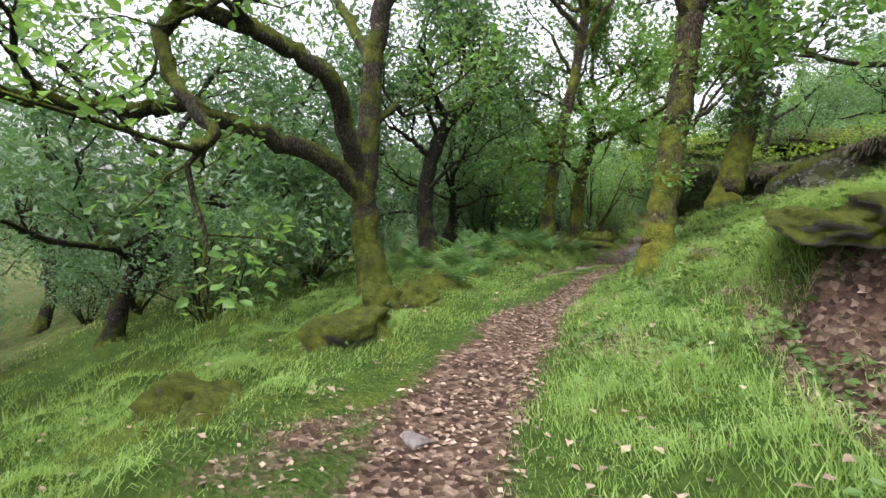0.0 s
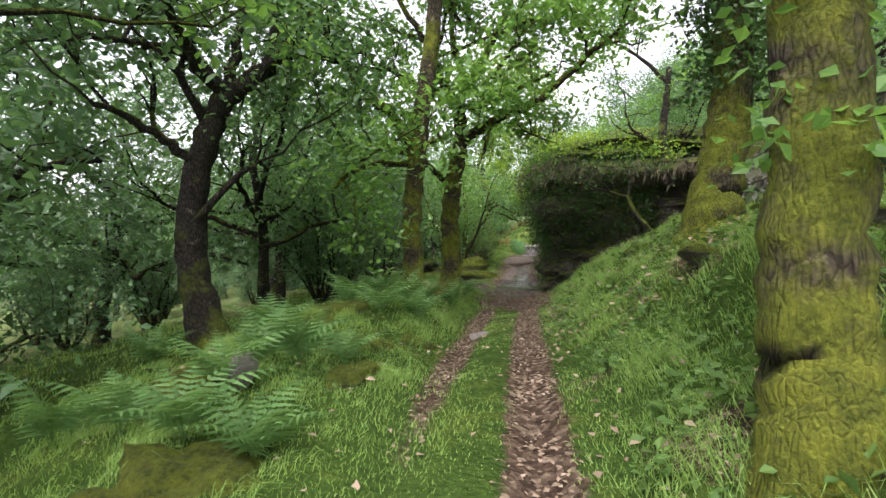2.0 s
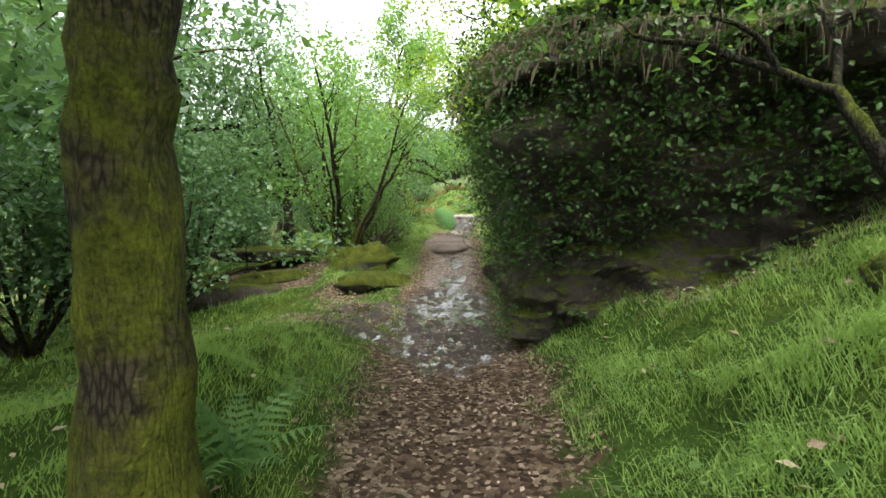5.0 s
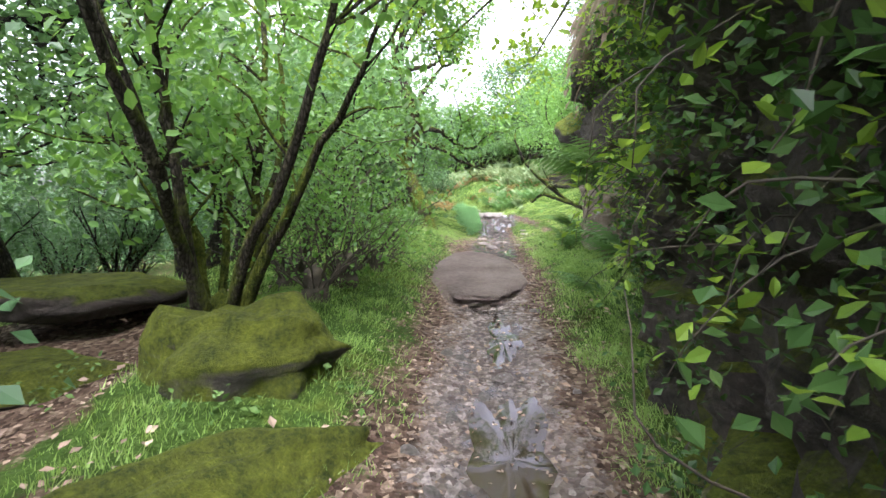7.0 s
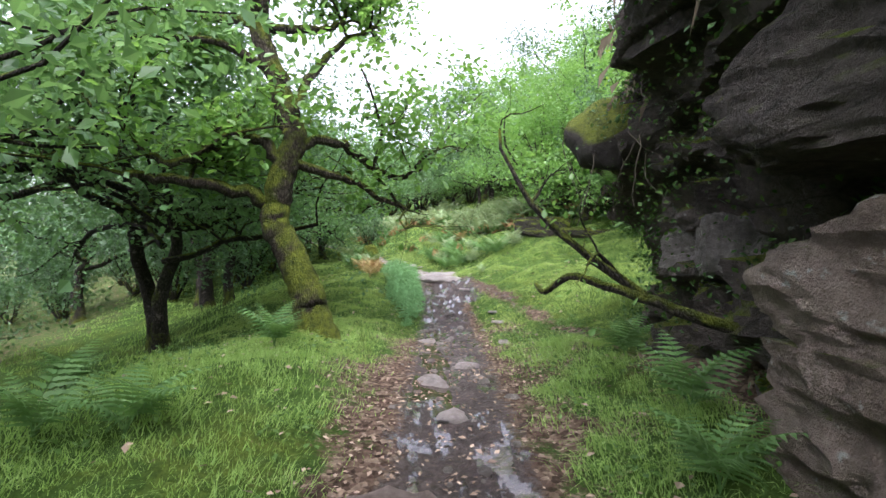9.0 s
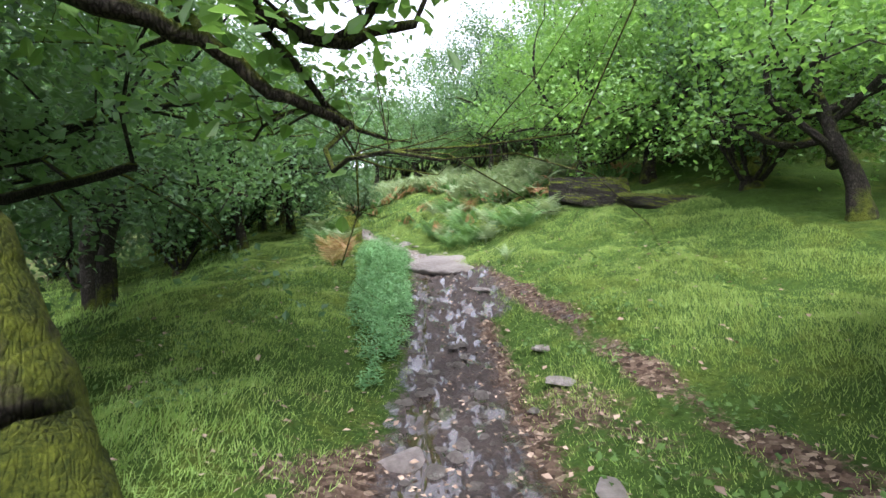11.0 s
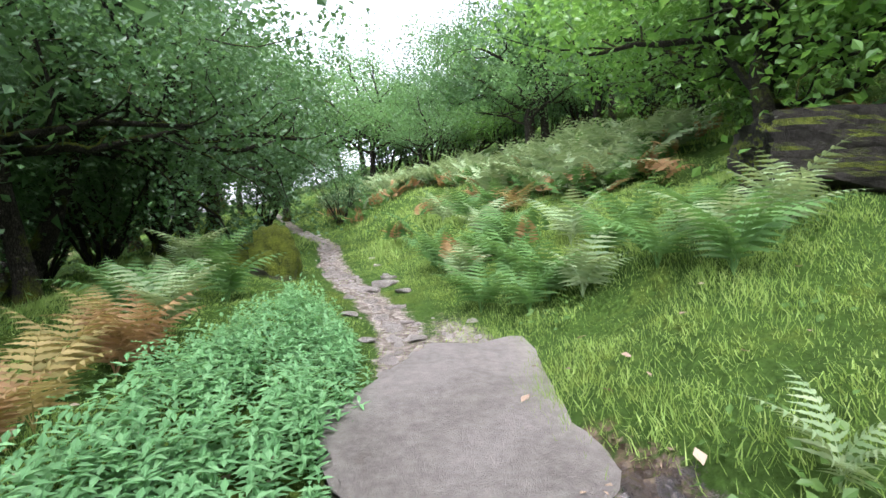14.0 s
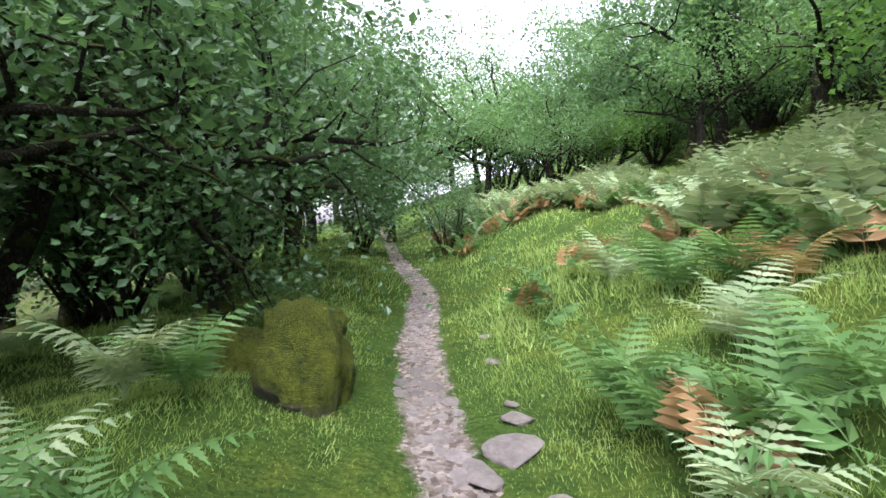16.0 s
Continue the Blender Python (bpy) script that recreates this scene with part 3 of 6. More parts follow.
def ground_masks(x, y):
    """Where brown leaf litter lies and where the path is wet mud: 0 to 1."""
    s = aside(x, y)
    a, b, c = lumps(x, y)

    def span(lo, hi, soft=1.0):
        return np.clip((y - lo) / soft, 0, 1) * np.clip((hi - y) / soft, 0, 1)

    def bell(at, wide):
        return np.exp(-(((s - at) / wide) ** 2))

    litter = span(-40, 6.0, 2.5) * (0.92 + 0.2 * b) * np.maximum(bell(0.08, 0.46), np.clip((3.5 - y) / 3, 0, 1) * (0.82 + 0.25 * c) * bell(-0.5, 0.75))
    litter = np.maximum(litter, span(1.5, 14.0, 2.0) * np.maximum(np.clip((y - 4) / 4, 0, 1) * 0.85 * bell(-0.48, 0.19), 1.05 * bell(0.22, 0.2)))
    litter = np.maximum(litter, span(11.5, 28, 1.5) * (0.95 + 0.2 * c) * bell(0, 0.92))
    litter = np.maximum(litter, span(26, 34, 1.5) * np.maximum(0.95 * bell(0.25, 0.42), (0.8 + 0.3 * b) * bell(0.77 + (32.3 - y) * 0.17, 0.2)))
    litter = np.maximum(litter, span(38, 90, 1.5) * 0.6 * bell(-0.05, 0.3))
    litter = np.maximum(litter, 0.8 * np.clip(b + 0.2, 0, 1) * np.clip(1.2 - np.abs(s - 1.2), 0, 1) * span(2, 9))
    litter = np.maximum(litter, 0.45 * np.clip((-s - 4.5) / 4, 0, 1))
    litter = np.maximum(litter, 0.75 * np.clip((s - 1.0) / 0.8, 0, 1) * span(13, 26.5))
    litter = np.maximum(litter, span(22.5, 30, 2.0) * (0.72 + 0.3 * b + 0.15 * c) * bell(0.15, 1.35))
    litter = np.maximum(litter, 0.5 * np.clip(a, 0, 1) * np.clip((-s - 1.3) / 1.5, 0, 1) * span(22, 30))
    litter = np.maximum(litter, span(14.8, 18.6, 1.0) * 0.8 * np.clip((2.6 + s) / 0.6, 0, 1) * np.clip((-s - 0.4) / 0.4, 0, 1) * np.clip(0.75 + 0.4 * b, 0, 1))
    litter = np.maximum(litter, span(17.5, 21.5, 1.0) * 0.8 * np.clip((-s - 1.9) / 0.5, 0, 1) * np.clip((s + 6) / 1.0, 0, 1))
    wet = span(14.0, 34.2, 1.2) * np.maximum(bell(0.05, 0.46), np.clip((23 - y) / 2, 0, 1) * bell(-0.02, 0.66)) * 0.98
    wet = np.maximum(wet, span(14.9, 17.6, 0.6) * 0.85 * bell(-0.9, 0.8) * np.clip(0.8 + 0.5 * c, 0, 1))
    wet = np.maximum(wet, span(28, 32.6, 1.0) * 0.45 * bell(0.77 + (32.3 - y) * 0.17, 0.16))
    paved = span(17.6, 24.0, 0.8)
    wet = wet * (1 - 0.5 * paved)
    wet = np.maximum(wet, span(30.2, 33.4, 0.6) * 0.9 * bell(0.35, 0.55))
    litter = np.maximum(litter, (0.85 + 0.2 * c) * span(0.9, 3.8, 0.5) * np.clip((s - 1.45) / 0.4, 0, 1) * np.clip((3.6 - s) / 0.6, 0, 1))
    stony = span(33.7, 60, 0.6) * (0.9 + 0.2 * c) * np.maximum(bell(-0.04, 0.24), np.clip((37.5 - y) / 3, 0, 1) * (0.6 + 0.2 * b) * bell(0.34, 0.34))
    stony = np.maximum(stony, paved * (0.85 + 0.2 * c) * bell(0.0, 0.55))
    return {"litter": np.clip(litter, 0, 1), "wet": np.clip(wet, 0, 1), "stony": np.clip(stony, 0, 1)}


build_ground()
# ---- trees: base, then trunk and limbs as points from the base, with radius at start and end ----
def on_ground(x, y, sink=0.0):
    return (x, y, float(height(x, y)) - sink)


OAK_L_AT = (-3.50, 4.75, -0.99)
OAK_L = [
    ([(0.00, 0.00, 0.00), (-0.25, 0.05, 0.73), (-0.35, 0.04, 1.32), (-0.39, 0.07, 2.07), (-0.44, 0.11, 3.12), (-0.39, 0.20, 4.11)], 0.19, 0.12),
    ([(-0.35, 0.04, 1.32), (-0.52, -0.32, 1.64), (-0.86, -0.78, 1.83), (-1.21, -1.25, 1.98), (-1.50, -1.69, 2.07), (-1.84, -2.17, 2.03), (-2.16, -2.63, 1.97), (-2.52, -3.11, 1.94)], 0.15, 0.055),
    ([(-0.41, -0.09, 1.45), (-0.40, -0.40, 2.12), (-0.38, -0.72, 2.59), (-0.54, -1.14, 2.84), (-0.80, -1.62, 2.93), (-1.14, -2.14, 2.98)], 0.135, 0.085),
    ([(-1.14, -2.14, 2.98), (-1.14, -2.33, 2.63), (-0.88, -2.40, 2.23), (-0.59, -2.38, 1.97), (-0.29, -2.36, 1.70), (-0.36, -2.47, 1.53)], 0.085, 0.05),
    ([(-0.38, 0.08, 2.22), (-0.31, 0.54, 2.63), (-0.38, 0.89, 2.59)], 0.07, 0.03),
    ([(-0.44, 0.11, 3.12), (-1.10, 0.39, 3.81), (-1.96, 0.57, 4.64), (-2.90, 0.73, 5.56)], 0.09, 0.03),
    ([(-0.42, 0.17, 3.80), (-0.32, 0.83, 4.70), (-0.05, 1.59, 5.71)], 0.09, 0.03),
]
OAK_R_AT = (-0.25, 5.40, -0.25)
OAK_R = [
    ([(0.00, 0.00, 0.00), (-0.02, 0.08, 0.41), (-0.01, 0.10, 0.99), (0.01, 0.13, 1.43), (0.03, 0.16, 1.89), (0.04, 0.18, 2.64), (0.05, 0.21, 3.25)], 0.165, 0.13),
    ([(0.12, 0.21, 1.67), (0.21, 0.13, 1.71), (0.29, 0.05, 1.78), (0.40, -0.02, 1.87)], 0.04, 0.02),
    ([(0.04, 0.20, 2.65), (-0.26, 0.65, 3.65), (-0.99, 0.99, 4.71)], 0.07, 0.03),
    ([(0.05, 0.21, 2.95), (0.41, 0.09, 3.20), (0.79, -0.01, 3.25)], 0.07, 0.03),
    ([(0.05, 0.21, 3.25), (0.44, 0.94, 4.81), (0.74, 1.65, 6.49)], 0.07, 0.03),
    ([(0.05, 0.21, 2.80), (-0.29, -0.19, 3.33), (-0.60, -0.57, 3.43)], 0.06, 0.02),
]
OAK_R2_AT = (0.50, 8.55, 0.51)
OAK_R2 = [
    ([(0.00, 0.00, 0.00), (-0.01, 0.04, 0.41), (0.11, 0.05, 1.10), (0.15, 0.06, 1.74), (0.15, 0.06, 2.48), (0.15, 0.05, 3.41)], 0.21, 0.15),
    ([(0.15, 0.07, 2.30), (-0.05, 0.79, 3.19), (-0.52, 1.49, 4.09)], 0.08, 0.03),
    ([(0.15, 0.07, 2.58), (0.52, -0.30, 2.64), (0.78, -0.67, 2.41)], 0.08, 0.03),
    ([(0.15, 0.05, 3.41), (0.52, 0.57, 4.88), (0.91, 1.10, 6.23)], 0.08, 0.03),
    ([(0.14, 0.06, 3.23), (-0.75, -0.34, 3.68), (-1.41, -0.71, 3.95)], 0.07, 0.03),
]
OAK_A_AT = (-2.92, 10.82, -0.25)
OAK_A = [
    ([(0.00, 0.00, 0.00), (-0.03, -0.02, 1.16), (0.04, -0.03, 2.14), (0.15, -0.03, 3.04), (0.28, -0.03, 4.16), (0.36, -0.04, 5.36)], 0.155, 0.1),
    ([(-0.02, -0.03, 2.20), (-0.40, -0.20, 2.78), (-0.78, -0.37, 3.20), (-1.14, -0.54, 3.71), (-1.39, -0.70, 4.14)], 0.09, 0.04),
    ([(-0.08, -0.04, 1.99), (-0.58, -0.38, 1.93), (-0.81, -0.71, 1.74), (-0.90, -1.01, 1.48)], 0.05, 0.025),
    ([(-0.04, -0.03, 2.14), (-0.38, -0.30, 2.21), (-0.65, -0.56, 2.11), (-0.75, -0.80, 1.86)], 0.045, 0.02),
    ([(0.13, -0.12, 2.23), (0.30, 0.40, 2.46), (0.39, 0.91, 2.53)], 0.045, 0.02),
    ([(0.31, -0.03, 4.46), (0.69, 0.34, 5.44), (1.15, 0.73, 6.33)], 0.08, 0.03),
    ([(0.34, -0.03, 4.91), (-0.17, -0.54, 5.33), (-0.54, -1.04, 5.65)], 0.08, 0.03),
]
OAK_B_AT = (-2.53, 12.10, -0.41)
OAK_B = [
    ([(0.00, 0.00, 0.00), (-0.04, 0.00, 1.39), (0.04, -0.01, 2.28), (0.15, -0.01, 2.82), (0.07, -0.02, 3.40)], 0.17, 0.11),
    ([(0.10, -0.07, 3.34), (-0.22, -0.13, 3.87), (-0.31, -0.17, 4.22), (-0.63, -0.24, 4.74), (-1.04, -0.31, 5.44)], 0.085, 0.04),
    ([(0.10, -0.07, 3.34), (0.44, 0.02, 4.07), (0.81, 0.11, 4.81), (1.05, 0.19, 5.57)], 0.085, 0.04),
    ([(0.16, -0.06, 2.81), (0.75, -0.22, 3.08), (1.35, -0.39, 3.26), (1.84, -0.56, 3.58), (2.18, -0.75, 3.85), (2.58, -0.94, 4.09)], 0.085, 0.035),
    ([(1.10, -0.47, 3.12), (1.18, -0.61, 2.83), (1.57, -0.72, 2.58)], 0.035, 0.015),
    ([(0.67, -0.31, 3.02), (0.63, -0.51, 2.59), (0.52, -0.71, 2.22)], 0.03, 0.012),
    ([(-0.13, -0.07, 2.08), (-0.27, -0.44, 2.22), (-0.40, -0.81, 2.28)], 0.06, 0.03),
    ([(0.30, -0.05, 3.69), (-0.07, 0.15, 4.71), (0.01, 0.39, 5.96)], 0.07, 0.03),
]
OAK_BIG_AT = (-4.85, 8.80, -0.78)
OAK_BIG = [
    ([(0.00, 0.00, 0.00), (-0.28, 0.04, 0.92), (-0.35, 0.07, 1.70), (-0.23, 0.12, 2.48), (0.00, 0.19, 3.05)], 0.2, 0.13),
    ([(0.00, 0.19, 3.05), (0.23, 0.33, 3.27), (0.42, 0.47, 3.56), (0.45, 0.59, 3.97), (0.20, 0.69, 4.53)], 0.12, 0.07),
    ([(-0.30, 0.07, 2.19), (-0.50, -0.22, 2.47), (-0.70, -0.51, 2.65), (-0.84, -0.80, 2.71)], 0.07, 0.03),
    ([(-0.21, 0.17, 2.61), (-0.24, -0.19, 3.09), (-0.33, -0.55, 3.35)], 0.06, 0.03),
    ([(-0.26, -0.02, 1.52), (0.09, 0.18, 2.03), (0.32, 0.36, 2.28), (0.33, 0.53, 2.25)], 0.05, 0.02),
]
OAK_C_AT = (-2.58, 27.20, 0.38)
OAK_C = [
    ([(0.00, 0.00, 0.00), (-0.19, 0.04, 0.55), (-0.37, 0.07, 0.98), (-0.57, 0.10, 1.33), (-0.52, 0.12, 1.83), (-0.39, 0.14, 2.28), (-0.50, 0.16, 2.68), (-0.69, 0.20, 3.13), (-0.90, 0.23, 3.66)], 0.19, 0.11),
    ([(-0.59, 0.09, 1.44), (-0.88, -0.06, 1.63), (-1.25, -0.20, 1.71), (-1.61, -0.35, 1.72), (-1.92, -0.50, 1.73)], 0.085, 0.04),
    ([(-0.50, 0.10, 1.98), (-0.72, 0.01, 2.25), (-1.05, -0.09, 2.26), (-1.22, -0.20, 2.03), (-1.53, -0.30, 1.89), (-1.74, -0.40, 1.95)], 0.075, 0.035),
    ([(-0.36, 0.10, 2.03), (-0.01, 0.27, 1.93), (0.31, 0.44, 1.87), (0.56, 0.61, 1.72), (0.92, 0.78, 1.60)], 0.06, 0.025),
    ([(-0.37, 0.10, 2.21), (0.05, 0.33, 2.36), (0.41, 0.54, 2.12), (0.80, 0.76, 2.01), (1.22, 0.99, 2.21)], 0.07, 0.025),
    ([(-0.47, 0.17, 2.60), (-0.34, 0.62, 3.17), (-0.06, 1.07, 3.83), (0.42, 1.50, 4.33)], 0.07, 0.03),
    ([(-0.69, 0.20, 3.13), (-1.21, 0.08, 3.33), (-1.70, -0.05, 3.34)], 0.06, 0.03),
    ([(-0.90, 0.23, 3.66), (-0.81, 0.71, 4.66), (-0.60, 1.19, 5.70)], 0.06, 0.03),
]
SNAG_AT = (0.22, 24.45, 1.04)
SNAG = [
    ([(0.50, -0.25, -0.14), (0.00, 0.00, 0.00), (-0.25, 0.19, 0.10), (-0.47, 0.39, 0.17), (-0.65, 0.58, 0.22), (-0.78, 0.77, 0.09), (-0.80, 0.95, 0.14)], 0.045, 0.018),
    ([(-0.19, 0.31, 0.09), (-0.55, 0.39, 0.35), (-0.77, 0.46, 0.52), (-0.96, 0.53, 0.74), (-1.12, 0.60, 1.02), (-1.18, 0.66, 1.28)], 0.035, 0.012),
    ([(-0.34, 0.42, 0.20), (-0.54, 0.33, 0.39), (-0.65, 0.24, 0.31)], 0.02, 0.01),
]
SAPLING_AT = (1.05, 13.15, 0.74)
SAPLING = [
    ([(0.00, 0.00, 0.00), (-0.31, -0.02, 0.41), (-0.43, 0.12, 0.74)], 0.06, 0.035),
    ([(-0.43, 0.12, 0.74), (-0.80, 0.13, 0.86), (-1.21, 0.13, 0.98), (-1.55, 0.14, 1.03)], 0.03, 0.012),
    ([(-0.43, 0.12, 0.74), (-0.36, 0.24, 1.08), (-0.41, 0.35, 1.29)], 0.025, 0.01),
    ([(-0.75, 0.13, 0.84), (-0.91, 0.09, 1.02), (-1.18, 0.04, 1.10)], 0.02, 0.01),
]
CRAGTREE_AT = (1.74, 14.51, 2.14)
CRAGTREE = [
    ([(0.00, 0.00, 0.00), (-0.18, 0.03, 0.64), (-0.11, 0.07, 1.36), (-0.03, 0.12, 2.21)], 0.1, 0.06),
    ([(-0.18, 0.03, 0.57), (-0.49, -0.03, 0.69), (-0.80, -0.09, 0.88), (-0.96, -0.13, 1.27)], 0.05, 0.02),
    ([(-0.11, 0.07, 1.29), (0.58, 0.30, 1.89), (1.15, 0.54, 2.68)], 0.05, 0.02),
    ([(-0.07, 0.10, 1.93), (-0.64, 0.24, 2.57), (-1.12, 0.36, 2.93)], 0.05, 0.02),
]
def crowned(rows, seed, reach=2.0):
    """The given limbs, and more boughs from the trunk's top that fill out the crown."""
    rng = np.random.default_rng(seed)
    top, r = rows[0][0][-1], rows[0][2]
    more = [(crooked(rng, top, way, reach * rng.uniform(0.8, 1.2), 5, 0.22, 0.03), r * 0.6, 0.02) for way in ((0.7, 0.5, 0.6), (-0.6, 0.8, 0.5), (0.1, -0.9, 0.6), (-0.8, -0.3, 0.7), (0.2, 0.1, 1.0))]
    return rows[1:] + more


tree("oak_tree", OAK_L_AT, OAK_L[0], crowned(OAK_L, 21, 2.4), "gnarled oak with long twisted mossy limbs over the slope", 11, spec=dict(leaves=11, bare=(0.78, 0.35, 0.2), per_metre=(1.0, 2.8, 4.6)))
oak_mossy = tree("oak_tree", OAK_R_AT, OAK_R[0], OAK_R[1:], "upright oak with bright green moss round its foot", 12, M_BARK_MOSS, flare=1.55, spec=dict(leaves=12))
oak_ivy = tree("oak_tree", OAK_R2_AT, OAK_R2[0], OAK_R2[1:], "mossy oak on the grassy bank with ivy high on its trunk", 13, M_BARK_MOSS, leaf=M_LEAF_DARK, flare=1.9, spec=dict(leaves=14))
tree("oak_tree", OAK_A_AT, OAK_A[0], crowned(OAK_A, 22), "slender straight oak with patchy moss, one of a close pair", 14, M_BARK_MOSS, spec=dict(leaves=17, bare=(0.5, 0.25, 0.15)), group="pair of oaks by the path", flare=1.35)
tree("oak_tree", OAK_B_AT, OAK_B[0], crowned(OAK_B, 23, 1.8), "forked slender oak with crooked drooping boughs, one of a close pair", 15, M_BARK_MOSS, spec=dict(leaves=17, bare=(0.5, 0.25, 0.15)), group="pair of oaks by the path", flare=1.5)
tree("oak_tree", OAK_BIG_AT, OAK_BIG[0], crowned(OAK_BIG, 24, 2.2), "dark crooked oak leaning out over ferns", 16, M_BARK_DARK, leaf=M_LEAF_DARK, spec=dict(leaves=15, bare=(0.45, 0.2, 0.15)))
tree("oak_tree", OAK_C_AT, OAK_C[0], crowned(OAK_C, 25, 2.4), "leaning oak with mossy elbowed limbs beside the muddy path", 17, M_BARK, spec=dict(leaves=22, bare=(0.5, 0.25, 0.15)), flare=1.45)
tree("crag_tree", CRAGTREE_AT, CRAGTREE[0], CRAGTREE[1:], "small dark crooked tree rooted on the rock outcrop", 18, M_BARK_DARK, spec=dict(leaves=11), leaf=M_LEAF)
brow = np.random.default_rng(55)
tree("crag_tree", (0.1, 19.4, 3.6), ([(0, 0, 0), (-0.25, 0.1, 0.5), (-0.45, 0.3, 1.1)], 0.07, 0.045),
     [(crooked(brow, (-0.25, 0.1, 0.5), (-1, 0.3, 0.1), 2.9, 7, 0.2, -0.05), 0.04, 0.012), (crooked(brow, (-0.45, 0.3, 1.1), (-0.8, 0.9, 0.3), 3.2, 7, 0.2, -0.05), 0.035, 0.012), (crooked(brow, (-0.3, 0.2, 0.8), (-0.7, -0.9, 0.2), 1.6, 5, 0.2, -0.05), 0.035, 0.012)]
     + [([(-0.45, 0.3, 1.1), (-0.9, 1.2, 0.35), (-1.5, 1.7, -0.45), (-2.1, 2.0, -0.95)], 0.03, 0.008), ([(-0.45, 0.3, 1.1), (-0.6, 1.3, 0.3), (-0.9, 2.0, -0.5), (-1.15, 2.4, -0.95)], 0.03, 0.008)],
     "small tree with fresh green leaves leaning from the rock brow", 56, M_BARK_DARK, M_LEAF_BRIGHT, 0.075, dict(leaves=20))
tree("sapling", SAPLING_AT, SAPLING[0], SAPLING[1:], "bare mossy leaning sapling before the dark rock", 19, M_BARK_DARK, flare=1.2,
     spec=dict(per_metre=(1.2, 1.5), bare=(0.4, 0.4), reach=(0.35, 0.2), thick=(0.01, 0.005), leaves=3), leaf_size=0.06)
tree("fallen_branch", SNAG_AT, SNAG[0], SNAG[1:], "dark crooked dead branch sticking out from the rock foot", 20, M_BARK_DARK, flare=1.0, sides=8,
     spec=dict(per_metre=(1.5, 2.5), bare=(0.35, 0.3), reach=(0.4, 0.2), thick=(0.01, 0.005), leaves=4), leaf_size=0.055, category="branch")


def trunk_leaves(ob, name, trunk, low, high, out, count, size, mat, seed, label):
    """Leaves clinging round part of a trunk."""
    rng = np.random.default_rng(seed)
    pts = np.array(trunk[0], float)
    z = rng.uniform(low, high, count) if high - low > 1.6 else np.clip(rng.choice((low + 0.2, (low + high) / 2, high - 0.1), count) + rng.normal(0, 0.09, count), low, high)
    a = rng.uniform(0, 2 * np.pi, count)
    r = trunk[1] * 0.9 + out * rng.uniform(0, 1, count) ** 2
    p = np.stack([np.interp(z, pts[:, 2], pts[:, 0]) + np.cos(a) * r, np.interp(z, pts[:, 2], pts[:, 1]) + np.sin(a) * r, z], 1)
    s = Soup()
    leaves_at(s, p, size, rng, 0.7, 0.03)
    tagged(piece(name, s.mesh(name, mat, False), ob, label), kind="stuff")


trunk_leaves(oak_ivy, "ivy", OAK_R2[0], 1.4, 4.2, 0.34, 5200, 0.065, M_IVY_TREE, 61, "dark ivy round the upper trunk")
trunk_leaves(oak_mossy, "leaf_sprig", OAK_R[0], 0.9, 2.4, 0.2, 420, 0.07, M_LEAF, 62, "sprigs of young oak leaves on the trunk")


def shrub(name, place, seed, stems, tall, spread_m, label, leaf, bark, leaf_size=0.08, r=0.045, plain=False, oval=False, **spec):
    """A many-stemmed shrub: arching stems from one stool."""
    rng = np.random.default_rng(seed)
    limbs = []
    for k in range(stems):
        a = 2 * np.pi * (k + rng.uniform(-0.4, 0.4)) / stems
        ln = tall * rng.uniform(0.75, 1.15)
        start = np.array([np.cos(a), np.sin(a), 0]) * 0.12 + np.array([0, 0, 0.1])
        way = np.array([np.cos(a) * spread_m, np.sin(a) * spread_m, 1.0])
        limbs.append((crooked(rng, start, way, ln, 6, 0.14, 0.03), r * rng.uniform(0.7, 1.2), 0.012))
    full = dict(per_metre=(2.0, 3.5), bare=(0.22, 0.2), reach=(0.8, 0.4), thick=(0.016, 0.006), leaves=36, gnarl=0.25, bones=1, round=3)
    full.update(spec)
    return tree(name, place, ([(0, 0, 0), (0, 0, 0.12), (0.02, 0, 0.25)], 0.13, 0.1), limbs, label, seed, bark, leaf, leaf_size, full, "shrub", flare=1.2, spread=0.15, sides=9, plain=plain, oval=oval, droop=0.8)


shrub("hazel_shrub", on_ground(-3.45, 19.6), 31, 10, 3.1, 0.42, "many-stemmed mossy hazel growing behind a boulder", M_LEAF, M_BARK, leaf_size=0.07, r=0.05, oval=True, leaves=30)
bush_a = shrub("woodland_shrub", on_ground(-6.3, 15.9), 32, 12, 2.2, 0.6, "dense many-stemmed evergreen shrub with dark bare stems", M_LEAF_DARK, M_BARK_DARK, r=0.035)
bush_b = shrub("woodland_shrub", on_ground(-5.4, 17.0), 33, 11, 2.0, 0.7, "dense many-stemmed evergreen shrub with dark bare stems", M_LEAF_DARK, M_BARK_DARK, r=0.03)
bush_low = shrub("low_shrub", on_ground(-2.95, 21.2), 34, 14, 0.55, 0.8, "low tangled leafy shrub at the path edge", M_LEAF, M_STEM, leaf_size=0.05, r=0.009, oval=True, leaves=12)
shrub("hazel_shrub", on_ground(-3.5, 21.2), 35, 11, 1.5, 0.6, "leafy hazel bush leaning out to the path edge", M_LEAF_MID, M_STEM, leaf_size=0.055, r=0.014, oval=True, leaves=26)


